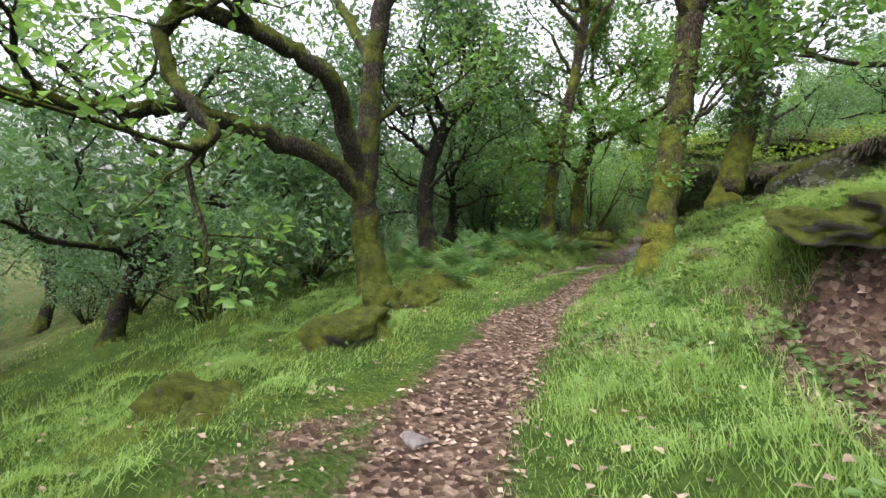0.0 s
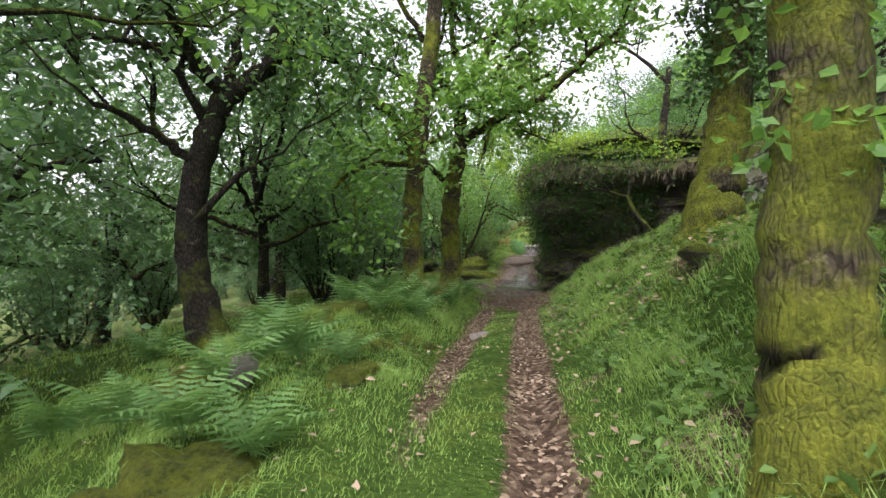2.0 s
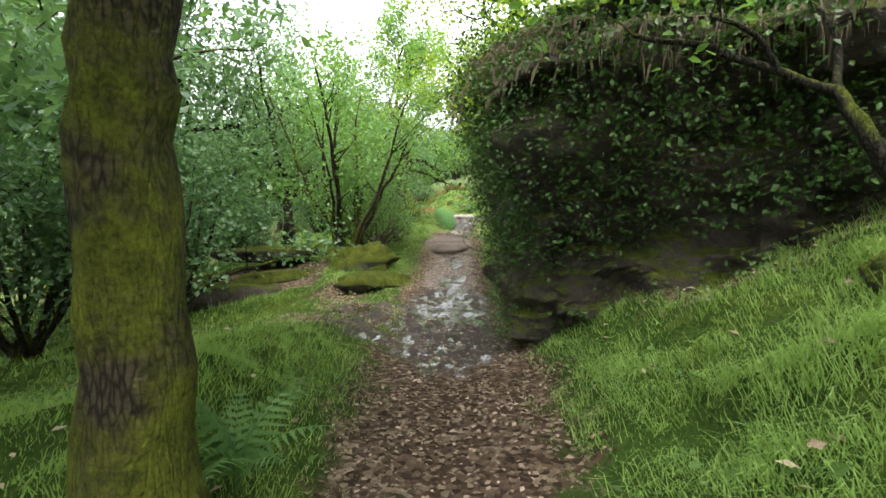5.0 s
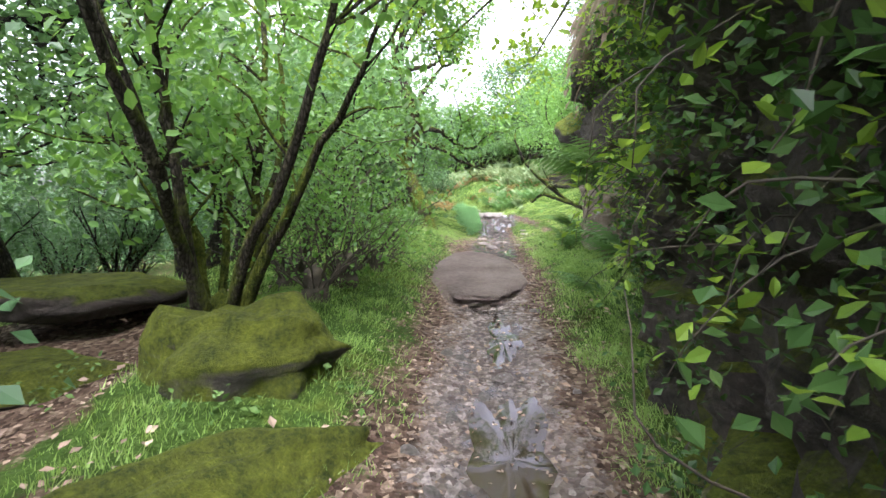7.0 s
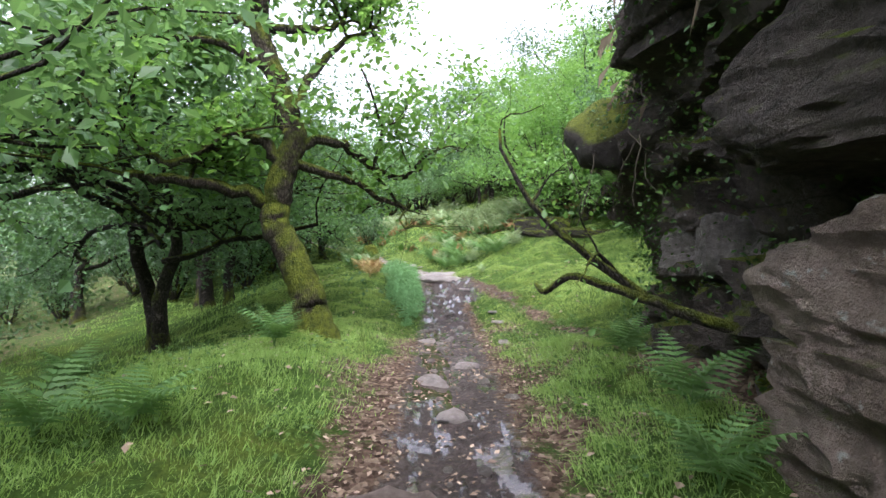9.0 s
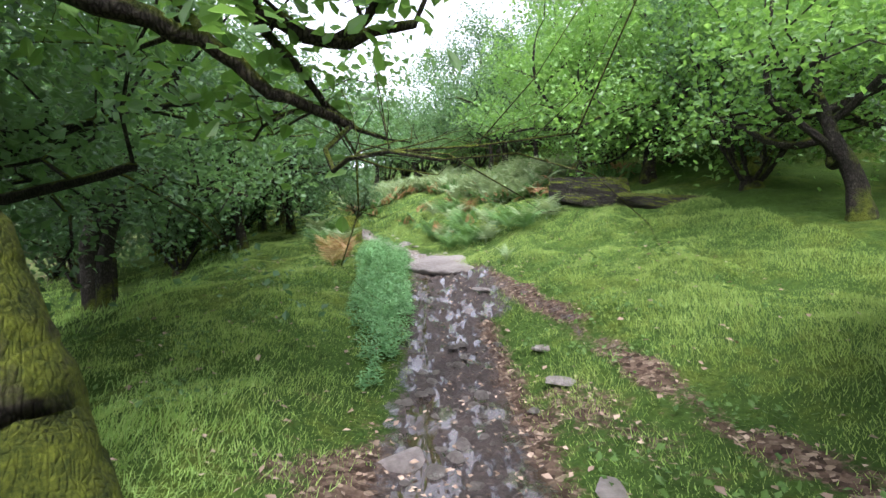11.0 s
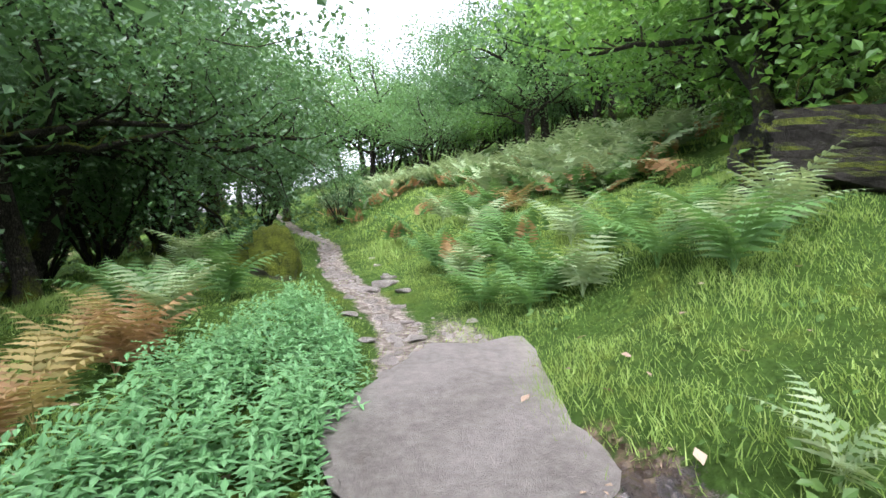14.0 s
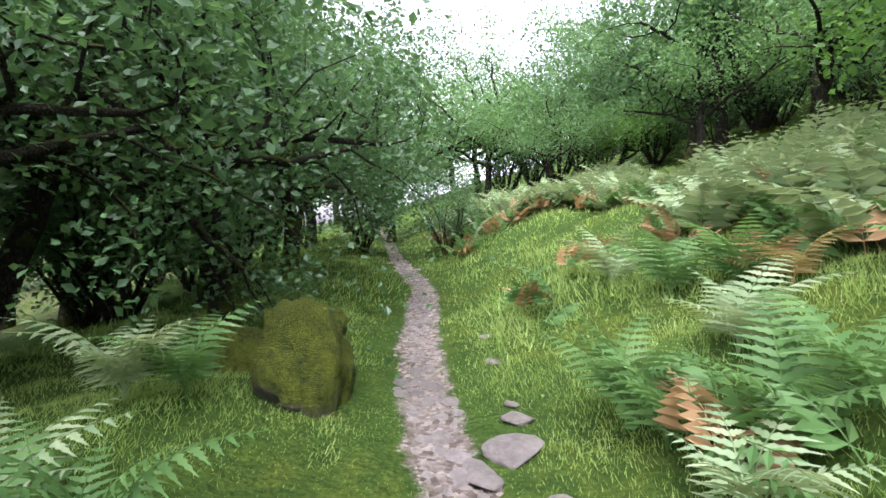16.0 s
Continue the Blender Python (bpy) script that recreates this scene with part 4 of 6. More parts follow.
# Oaks of the wood behind: four grown anew, the others alike.
def wood_oak(x, y, seed, tall, r, label, leaf, reach, count, leaf_size=0.19, plain=True, low=0.38, rise=0.22, **spec):
    rng = np.random.default_rng(seed)
    top = np.array([rng.uniform(-0.5, 0.5), rng.uniform(-0.5, 0.5), tall])
    pts = [np.zeros(3), top * 0.33 + rng.normal(0, 0.1, 3) * (1, 1, 0), top * 0.66 + rng.normal(0, 0.16, 3) * (1, 1, 0), top]
    limbs = auto_limbs(rng, top, tall, reach, count, r * 0.5, low, rise)
    limbs.append((crooked(rng, top, (0, 0, 1), reach * 0.8, 5, 0.25, 0.05), r * 0.5, 0.03))
    full = dict(per_metre=(1.7, 2.6), leaves=52, reach=(1.7, 0.95), thick=(0.05, 0.015), bones=1, round=3)
    full.update(spec)
    return tree("oak_tree", on_ground(x, y), (pts, r, r * 0.55), limbs, label, seed, M_BARK_DARK, leaf, leaf_size, full, group="oaks of the wood", sides=9, spread=0.24, plain=plain, oval=False, droop=0.75)


WOOD_LABEL = "dark-stemmed oak with a dense green crown on the slope"
kinds = [
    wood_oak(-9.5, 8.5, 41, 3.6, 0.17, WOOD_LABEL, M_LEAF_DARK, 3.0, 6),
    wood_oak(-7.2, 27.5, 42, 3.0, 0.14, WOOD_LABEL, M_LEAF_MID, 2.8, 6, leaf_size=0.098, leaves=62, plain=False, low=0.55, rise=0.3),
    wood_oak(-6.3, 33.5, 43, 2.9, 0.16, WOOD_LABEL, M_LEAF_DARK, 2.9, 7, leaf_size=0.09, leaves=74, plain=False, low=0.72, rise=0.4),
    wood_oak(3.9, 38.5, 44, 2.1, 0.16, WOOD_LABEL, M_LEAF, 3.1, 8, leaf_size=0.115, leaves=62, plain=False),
]
taken = [(-9.5, 8.5), (-7.2, 27.5), (-6.3, 33.5), (3.9, 38.5), (-3.5, 4.75), (-4.85, 8.8), (-2.9, 10.8), (-2.5, 12.1), (-3.45, 19.6), (-2.6, 27.2), (-6.3, 15.9), (-4.6, 16.6)]
plan = random.Random(5)


def plant(x, y, k, size, tilt=6):
    m = Matrix.Translation(on_ground(x, y, 0.05)) @ Euler((radians(plan.uniform(-tilt, tilt)), radians(plan.uniform(-tilt, tilt)), plan.uniform(0, 6.28))).to_matrix().to_4x4() @ Matrix.Scale(size, 4)
    taken.append((x, y))
    return copy_thing(kinds[k], m)


def far_enough(x, y, gap):
    return all((x - a) ** 2 + (y - b) ** 2 > gap * gap for a, b in taken)


# The last three oaks, unseen behind the start, are added to screen the daylight.
SPOTS = [(-7.2, 14.8, 1, 0.9), (-8.2, 23.0, 2, 1.15), (-9.0, 17.5, 0, 1.25), (-6.6, 25.2, 1, 1.1), (2.3, 36.4, 3, 0.75), (4.9, 37.3, 3, 0.95), (-5.9, 11.7, 1, 0.85), (-8.0, 4.0, 0, 0.9), (-9.0, 0.0, 1, 0.95), (-10.5, 13.0, 0, 1.0), (-7.5, 19.0, 1, 0.9), (-5.4, 22.6, 1, 0.85), (-5.6, 29.8, 2, 0.85), (-6.0, 37.4, 2, 0.85), (-5.8, 40.2, 0, 0.75),
         (-5.9, 42.5, 2, 0.95), (3.6, 35.6, 3, 0.85), (5.4, 35.0, 3, 1.0), (4.4, 41.5, 3, 0.95), (1.6, 45.5, 1, 0.7), (-1.5, 49.0, 1, 0.6), (-8.2, 48.0, 0, 1.0), (-4.0, 54.0, 1, 1.1), (4.2, 31.2, 3, 0.8), (-5.3, 32.0, 1, 0.75), (-5.0, 36.4, 2, 0.72), (-4.6, 38.9, 2, 0.75), (-7.6, 38.6, 0, 1.0), (-7.2, 35.2, 2, 0.95), (-9.5, 41.5, 0, 1.0), (-7.6, 44.5, 2, 0.95), (-11.5, 37.0, 0, 1.05), (-13.0, 43.0, 2, 1.1), (-10.5, 47.5, 0, 1.1), (-5.0, 28.7, 1, 0.8), (0.9, 51.5, 3, 0.7), (2.6, 50.0, 1, 1.0), (-3.4, 50.5, 1, 0.95), (2.6, 47.0, 0, 0.9), (-6.8, 51.5, 1, 1.1), (3.4, 44.0, 1, 0.8), (6.4, 40.0, 1, 0.9), (6.8, 37.0, 3, 0.9), (7.0, 44.0, 3, 0.9), (-10.0, 55.0, 1, 1.1), (5.5, 49.0, 1, 1.0), (9.0, 41.0, 0, 1.0), (8.5, 33.5, 1, 0.9),
         (3.6, 8.2, 0, 0.85), (5.0, 14.5, 1, 0.8), (3.4, 20.5, 2, 0.8), (2.4, 17.0, 1, 0.65), (3.0, 25.0, 1, 0.8), (4.5, 1.5, 0, 0.9), (3.5, -4.5, 1, 1.0), (-4.5, -5.0, 0, 1.0), (-7.5, -3.5, 1, 1.0)]
for x, y, k, size in SPOTS:
    plant(x, y, k, size)
for _ in range(900):
    x, y = plan.uniform(-34, -6.5), plan.uniform(-6, 62)
    if len(taken) < 92 and far_enough(x, y, 2.7 if x > -16 else 3.6):
        plant(x, y, plan.choice((0, 1, 2)), plan.uniform(0.75, 1.15))
for _ in range(300):
    x, y = plan.uniform(5, 22), plan.uniform(6, 66)
    if len(taken) < 104 and far_enough(x, y, 4.2):
        plant(x, y, plan.choice((1, 3)), plan.uniform(0.8, 1.15))
# Understorey among the trunks.
for x, y, size in ((-6.2, 39.2, 1.0), (-6.4, 36.4, 0.95), (-8.6, 36.6, 1.1), (-8.2, 40.6, 1.1), (-7.0, 42.4, 1.0), (-9.5, 44.5, 1.1), (-6.0, 46.5, 0.9), (-3.6, 45.5, 0.7)):
    taken.append((x, y))
    copy_thing(bush_a if size > 0.8 else bush_b, Matrix.Translation(on_ground(x, y)) @ Matrix.Rotation(x * 7 + y, 4, "Z") @ Matrix.Scale(size, 4))
for _ in range(500):
    x, y = plan.uniform(-17, -4.6), plan.uniform(-2, 52)
    s = x - float(np.interp(y, FINE, FINE_X))
    if len(taken) < 158 and s < -4.0 and far_enough(x, y, 1.7):
        taken.append((x, y))
        copy_thing(plan.choice((bush_a, bush_b)), Matrix.Translation(on_ground(x, y)) @ Matrix.Rotation(plan.uniform(0, 6.28), 4, "Z") @ Matrix.Scale(plan.uniform(0.55, 1.0), 4))
for _ in range(400):
    x, y = plan.uniform(4, 15), plan.uniform(30, 62)
    if len(taken) < 182 and far_enough(x, y, 1.8):
        taken.append((x, y))
        copy_thing(plan.choice((bush_a, bush_b)), Matrix.Translation(on_ground(x, y)) @ Matrix.Rotation(plan.uniform(0, 6.28), 4, "Z") @ Matrix.Scale(plan.uniform(0.8, 1.3), 4))
for k in range(15):
    copy_thing(bush_a, Matrix.Translation(on_ground(-3 + k * 1.0, 54 + 3 * math.sin(k * 2.1))) @ Matrix.Rotation(k * 1.7, 4, "Z") @ Matrix.Scale(1.35 + 0.3 * math.sin(k), 4))
for k in range(26):
    a = radians(-75 + 150 * k / 25 + plan.uniform(-2, 2))
    if 11 < k < 14:
        continue
    d = plan.uniform(34, 44)
    plant(-2 + math.sin(a) * d, 26 + math.cos(a) * d * 1.15, k % 4, plan.uniform(1.5, 2.1))
for x, y, k in ((-3.6, 21.7, 0.9), (-3.0, 20.4, 0.85), (-2.75, 21.9, 0.6)):
    copy_thing(bush_low, Matrix.Translation(on_ground(x, y)) @ Matrix.Rotation(x * 9, 4, "Z") @ Matrix.Scale(k, 4))
# ---- rocks ----
def boulder_mesh(name, size, seed, mat, cuts=7, rough=0.16, detail=3):
    """A weathered block: a ball cut by flat planes, roughened."""
    rng = np.random.default_rng(seed)
    bm = bmesh.new()
    bmesh.ops.create_icosphere(bm, subdivisions=detail + 1, radius=1.0)
    planes = [(Vector(rng.normal(0, 1, 3)).normalized(), rng.uniform(0.5, 0.85)) for _ in range(cuts)] + [(Vector((0, 0, 1)), 0.62), (Vector((0, 0, -1)), 0.6)]
    shift = Vector(rng.uniform(-9, 9, 3))
    for v in bm.verts:
        p = v.co.copy()
        for nrm, d in planes:
            over = p.dot(nrm) - d
            if over > 0:
                p -= nrm * over * 0.92
        p *= 1 + rough * noise.fractal(p * 1.6 + shift, 0.9, 2.1, 4)
        v.co = Vector((p.x * size[0], p.y * size[1], p.z * size[2]))
    for f in bm.faces:
        f.smooth = True
    me = bpy.data.meshes.new(name)
    bm.to_mesh(me)
    bm.free()
    me.materials.append(mat)
    return me


def boulder(name, place, size, seed, mat, label, turn=(0, 0, 0), group="", category="rock", **more):
    ob = new(name, boulder_mesh(name, size, seed, mat, **more))
    ob.matrix_world = pose(*place, *turn)
    return tagged(ob, label, category, group)


def rest(x, y, up):
    return (x, y, float(height(x, y)) + up)


# The outcrop beside the path: its foot line, and the height of its brow.
FACE = np.array([(7.5, 9.9, 3.1), (5.6, 10.5, 3.0), (4.1, 11.0, 2.9), (2.9, 11.8, 2.5), (2.0, 12.9, 2.2), (1.2, 13.8, 2.35), (0.2, 14.4, 2.5), (-0.72, 14.9, 2.65), (-0.86, 16.2, 2.95), (-0.72, 18.0, 3.4), (-0.4, 19.6, 3.8),
                 (0.08, 21.2, 4.1), (0.25, 22.6, 4.3), (0.28, 23.6, 4.2), (0.36, 24.6, 4.2), (0.42, 25.6, 3.8), (0.62, 26.5, 3.1), (1.1, 27.2, 2.6), (2.2, 27.8, 2.6), (5.0, 28.4, 3.2)])


def face_line(count):
    d = np.concatenate([[0], np.cumsum(np.linalg.norm(np.diff(FACE[:, :2], axis=0), axis=1))])
    u = np.linspace(0, d[-1], count)
    line = np.stack([np.interp(u, d, FACE[:, k]) for k in range(3)], 1)
    k = np.hanning(15) / np.hanning(15).sum()
    for c in range(3):
        line[:, c] = np.convolve(np.pad(line[:, c], 7, mode="edge"), k, mode="valid")
    t = np.gradient(line[:, :2], axis=0)
    t /= np.linalg.norm(t, axis=1)[:, None]
    out = np.stack([-t[:, 1], t[:, 0]], 1)
    return line, out, u


def build_outcrop():
    cols, rows = 330, 76
    line, out, u = face_line(cols)
    rng = np.random.default_rng(71)
    edges = np.cumsum(rng.uniform(0.09, 0.36, 30))
    push = rng.uniform(-0.16, 0.14, (31, 40))
    joint = np.cumsum(rng.uniform(0.35, 1.1, 60))
    grid = np.zeros((rows + 7, cols, 3))
    for j in range(cols):
        x, y, top = line[j]
        foot = float(height(x, y)) - 0.35
        for i in range(rows):
            f = i / (rows - 1)
            z = foot + (top - foot) * f
            bed = int(np.searchsorted(edges, z + 2 + 0.12 * math.sin(u[j] * 0.6)))
            block = int(np.searchsorted(joint, u[j] + 0.37 * bed)) % 40
            o = push[min(bed, 30), block]
            o += 0.42 * math.exp(-(((f - 0.82) / 0.16) ** 2)) * (0.35 + 0.65 * math.sin(u[j] * 0.55 + 1.0) ** 2) - 0.22 * math.exp(-(((f - 0.36) / 0.13) ** 2)) * (0.5 + 0.5 * math.sin(u[j] * 0.8))
            o += 0.22 * noise.fractal(Vector((x * 0.9, y * 0.9, z * 1.2)), 0.7, 2.0, 6) + 0.07 * noise.noise(Vector((x * 5, y * 5, z * 9)))
            if y > 22.0 and f < 0.62:
                o -= 0.2
            if f > 0.86:
                o -= 0.55 * ((f - 0.86) / 0.14) ** 2
            grid[i, j] = (x + out[j, 0] * o, y + out[j, 1] * o, z + 0.03 * noise.noise(Vector((x * 3, y * 3, z * 3))))
        for k, (back, up) in enumerate(((0.35, 0.1), (0.7, 0.2), (1.2, 0.28), (2.0, 0.35), (3.2, 0.35), (5.0, 0.2), (8.0, -0.6))):
            bx, by = x - out[j, 0] * back, y - out[j, 1] * back
            wob = 0.22 * noise.fractal(Vector((bx * 0.8, by * 0.8, 3.0)), 0.9, 2.0, 4)
            grid[rows + k, j] = (bx, by, top + up + wob)
    w = cols
    i, j = np.meshgrid(np.arange(rows + 6), np.arange(cols - 1), indexing="ij")
    q = np.stack([i * w + j, (i + 1) * w + j, (i + 1) * w + j + 1, i * w + j + 1], -1).reshape(-1, 4)
    ob = thing("rock_outcrop", (0, 0, 0), "dark layered gritstone outcrop overhung with ivy and heather", "rock outcrop", kind="structure")
    piece("rock_face", mesh_from("rock_face", grid.reshape(-1, 3), q, M_ROCK, False), ob)
    return ob, grid[:rows], out


outcrop, face_grid, face_out = build_outcrop()


def squared_mesh(name, size, seed, mat, chips=7, rough=0.05, bedding=0.03, bite=1.05):
    """A squared block of bedded stone: chipped corners, shelves along the bedding, a rough face."""
    rng = np.random.default_rng(seed)
    bm = bmesh.new()
    bmesh.ops.create_cube(bm, size=2.0)
    bmesh.ops.subdivide_edges(bm, edges=bm.edges[:], cuts=17, use_grid_fill=True)
    planes = []
    for _ in range(chips):
        nrm = Vector(rng.choice((-1, 1), 3) * rng.uniform(0.35, 1.0, 3)).normalized()
        if bite < 1:
            nrm = Vector((nrm.x, nrm.y, nrm.z * 0.2)).normalized()
        planes.append((nrm, rng.uniform(bite, 1.35)))
    shift = Vector(rng.uniform(-9, 9, 3))
    beds = rng.uniform(-bedding, bedding * 0.5, 9)
    for v in bm.verts:
        q = v.co.copy()
        for nrm, d in planes:
            over = q.dot(nrm) - d
            if over > 0:
                q -= nrm * over * 0.95
        shelf = 1 + float(beds[int(np.clip((q.z + 1) * 4.2 + 0.5 * noise.noise(q * 1.3 + shift), 0, 8))])
        q = Vector((q.x * shelf, q.y * shelf, q.z))
        q += q.normalized() * (rough * 1.8 * noise.fractal(q * 1.7 + shift, 0.8, 2.1, 5) + rough * 0.45 * noise.noise(q * 7 + shift) + rough * 0.25 * noise.noise(q * 15 + shift))
        v.co = Vector((q.x * size[0], q.y * size[1], q.z * size[2]))
    me = bpy.data.meshes.new(name)
    bm.to_mesh(me)
    bm.free()
    me.materials.append(mat)
    return me


def block(place, size, seed, turn, mat, label, rough=0.1, cuts=9):
    ob = piece("block", squared_mesh("block", tuple(v * 0.9 for v in size), seed, mat, cuts, rough * 0.8, 0.02), outcrop, label)
    ob.matrix_world = pose(*place, *turn)
    return ob


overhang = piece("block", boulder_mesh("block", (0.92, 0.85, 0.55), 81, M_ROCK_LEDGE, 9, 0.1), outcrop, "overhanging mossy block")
overhang.matrix_world = pose(0.85, 26.3, 2.72, 6, -10, 20)
block((1.3, 24.6, 3.35), (1.15, 1.1, 0.55), 82, (0, 6, 10), M_ROCK, "dark overhanging slab")
block((0.72, 25.3, 1.5), (0.22, 0.25, 0.2), 83, (5, 0, 30), M_ROCK_MID, "pale fractured block")
block((0.66, 24.85, 1.5), (0.2, 0.22, 0.22), 84, (0, 8, 70), M_ROCK_MID, "pale fractured block")
block((0.75, 24.4, 1.1), (0.26, 0.3, 0.33), 85, (0, 0, 12), M_ROCK, "dark fractured block")
block((0.8, 24.95, 1.0), (0.26, 0.3, 0.25), 86, (4, 3, 50), M_ROCK, "dark fractured block")
block((0.5, 23.15, 1.22), (0.58, 0.72, 0.4), 87, (0, 4, 8), M_ROCK_WARM, "big squared block of weathered brown stone", 0.12, 12)
block((0.42, 23.0, 0.8), (0.55, 0.62, 0.34), 78, (0, -5, -6), M_ROCK_WARM, "big squared block of weathered brown stone", 0.14, 12)
block((0.6, 23.2, 2.2), (0.65, 1.0, 0.4), 80, (0, 0, 4), M_ROCK, "dark overhanging slab")
boulder("boulder", (2.35, 12.1, 1.55), (0.95, 0.6, 0.72), 88, rock_material("lichen_stone", (0.05, 0.05, 0.035), (0.16, 0.15, 0.11), 0.8, 0, 0.52), "big boulder with pale lichen patches and moss", (0, -18, -30))
boulder("boulder", (4.6, 10.6, 2.75), (1.7, 1.0, 0.5), 89, M_ROCK, "dark overhanging gritstone slab on the bank", (0, -8, -20))
boulder("boulder", rest(0.55, 23.55, 0.05), (0.3, 0.33, 0.3), 90, M_ROCK_MID, "pale fallen block with moss at the rock foot", (10, 0, 30))

# Boulders and ledges by the path.
boulder("boulder", rest(-2.95, 19.05, 0.12), (0.6, 0.38, 0.46), 91, M_ROCK_MOSS, "rounded boulder wrapped in green moss", (0, -6, 12), rough=0.3)
for (x, y, up, sx, sy, sz, turn, seed) in ((-5.3, 20.3, 0.25, 1.1, 0.7, 0.24, 8, 92), (-4.4, 19.3, -0.02, 1.0, 0.55, 0.2, -5, 93), (-6.4, 19.2, 0.1, 0.8, 0.7, 0.3, 20, 94), (-5.2, 18.0, 0.12, 1.0, 0.5, 0.3, 4, 95)):
    boulder("rock_slab", rest(x, y, up), (sx, sy, sz), seed, M_ROCK_MOSS if seed == 93 else M_ROCK, "dark flat slab with mossy top on the wood floor", (0, -5, turn), "tumbled slabs")
boulder("moss_mound", rest(-2.6, 18.1, 0.04), (0.85, 0.26, 0.24), 106, M_ROCK_MOSS, "long low hump of bright moss beside the path", (0, 0, 52), category="moss", rough=0.35)
boulder("boulder", rest(-2.85, 37.2, 0.2), (0.3, 0.3, 0.52), 96, M_ROCK_MOSS, "upright mossy boulder beside the narrow path", (0, 0, 40), rough=0.3, cuts=5)
boulder("boulder", rest(-3.6, 37.5, 0.1), (0.4, 0.3, 0.3), 97, M_ROCK_MOSS, "low mossy boulder under the trees", (0, 20, 10))
boulder("boulder", rest(-3.45, 38.5, 0.1), (0.35, 0.3, 0.25), 98, M_ROCK_MOSS, "low mossy boulder under the trees", (0, 0, 70))
# The second, lower slab also stands for the dark shadow under the turf bank.
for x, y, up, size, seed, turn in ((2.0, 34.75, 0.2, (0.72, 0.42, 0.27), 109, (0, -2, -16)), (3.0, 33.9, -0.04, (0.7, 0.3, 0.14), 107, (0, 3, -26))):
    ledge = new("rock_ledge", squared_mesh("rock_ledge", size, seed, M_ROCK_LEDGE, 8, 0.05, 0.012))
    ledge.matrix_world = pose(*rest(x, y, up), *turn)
    tagged(ledge, "long ledge coloured dark for shade, with a turfy mossy top", "rock", "ledges on the bank")
for k, (x, y, r) in enumerate(((0.35, 8.9, 0.34), (0.95, 8.3, 0.4), (0.75, 9.9, 0.3), (1.3, 9.1, 0.36), (0.1, 7.4, 0.24), (0.9, 7.1, 0.3), (0.3, 11.2, 0.3), (-2.75, 7.9, 0.34), (-3.3, 8.8, 0.4), (-2.45, 6.9, 0.22), (-3.9, 9.9, 0.36), (-2.35, 8.6, 0.2), (0.25, 4.6, 0.2), (0.02, 9.12, 0.2), (0.0, 9.6, 0.2), (0.26, 10.1, 0.22), (0.62, 12.75, 0.24), (0.45, 8.5, 0.22))):
    boulder("moss_mound", rest(x, y, -0.03), (r, r * 0.8, r * 0.5), 170 + k, M_ROCK_MOSS, "rounded cushion of bright moss in the grass", (0, -12, k * 47), "moss cushions in the turf", "moss", rough=0.35)
for place, size, seed, mat, label, turn in ((rest(-0.52, 33.7, -0.115), (0.95, 0.82, 0.14), 101, M_ROCK_PALE, "wide pale worn stone slab across the path", (3.5, -2, 12)),
                                            (rest(-1.56, 22.5, -0.035), (0.56, 1.4, 0.13), 102, M_ROCK_PATH, "flat worn stone slab in the muddy path", (4.5, 0, 4))):
    slab = new("path_slab", squared_mesh("path_slab", size, seed, mat, 14, 0.055, 0.012, 0.93))
    slab.matrix_world = pose(*place, *turn)
    tagged(slab, label, "stone slab")

MOSSY = [(-2.26, 1.34), (-2.71, 1.5), (-2.84, 5.11), (-2.52, 4.02), (-2.73, 3.86), (-2.3, 2.65), (-2.89, 5.4), (-2.82, 5.67), (-2.51, 4.49), (-3.44, 8.42), (-3.51, 6.61), (-4.46, 11.41), (-4.44, 10.39)]
for k, (x, y) in enumerate(MOSSY):
    f = 0.75 + 0.5 * ((k * 37) % 11) / 11
    boulder("mossy_stone", rest(x, y, 0.02), (0.34 * f, 0.25 * f, 0.22 * f), 110 + k, M_ROCK_MOSS, "moss-covered stone of a tumbled wall in the verge", (0, 10 - k % 5 * 4, k * 53), "tumbled wall stones", rough=0.4)
for k, (x, sx) in enumerate(((0.78, 0.34), (1.3, 0.46), (1.95, 0.44), (2.6, 0.46))):
    boulder("turf_lip", (x, 3.4 + 0.05 * k % 0.1, float(height(x, 3.75)) - 0.07), (sx, 0.34, 0.15), 190 + k, M_ROCK_MOSS, "overhanging lip of mossy turf above a dark hollow", (8, 0, k * 5 - 6), "turf lips over the hollow", "turf", rough=0.35)
boulder("pale_stone", rest(-3.05, 6.5, 0.08), (0.1, 0.09, 0.24), 130, M_ROCK_PALE, "pale bare stone among ferns", (25, 30, 0), cuts=11)
STONES = [(-1.05, 1.51, 0.1), (-1.82, 9.6, 0.2), (-0.77, 28.96, 0.13), (-1.32, 27.94, 0.16), (-0.4, 27.5, 0.12), (-0.25, 28.82, 0.13), (-0.2, 29.48, 0.12), (-1.34, 25.85, 0.2), (-1.0, 26.4, 0.14), (-1.25, 24.9, 0.15), (-1.64, 36.62, 0.14), (-1.49, 37.2, 0.12), (-1.29, 36.38, 0.12), (-1.69, 35.48, 0.09),
          (-1.11, 34.84, 0.1), (-1.0, 34.62, 0.08), (-1.44, 34.76, 0.07), (-1.5, 36.85, 0.2), (-1.55, 37.4, 0.06), (-1.2, 35.3, 0.07), (-1.35, 35.8, 0.08), (-1.75, 38.2, 0.09), (-1.9, 38.9, 0.08), (-0.65, 30.9, 0.14), (-0.45, 31.6, 0.12)]
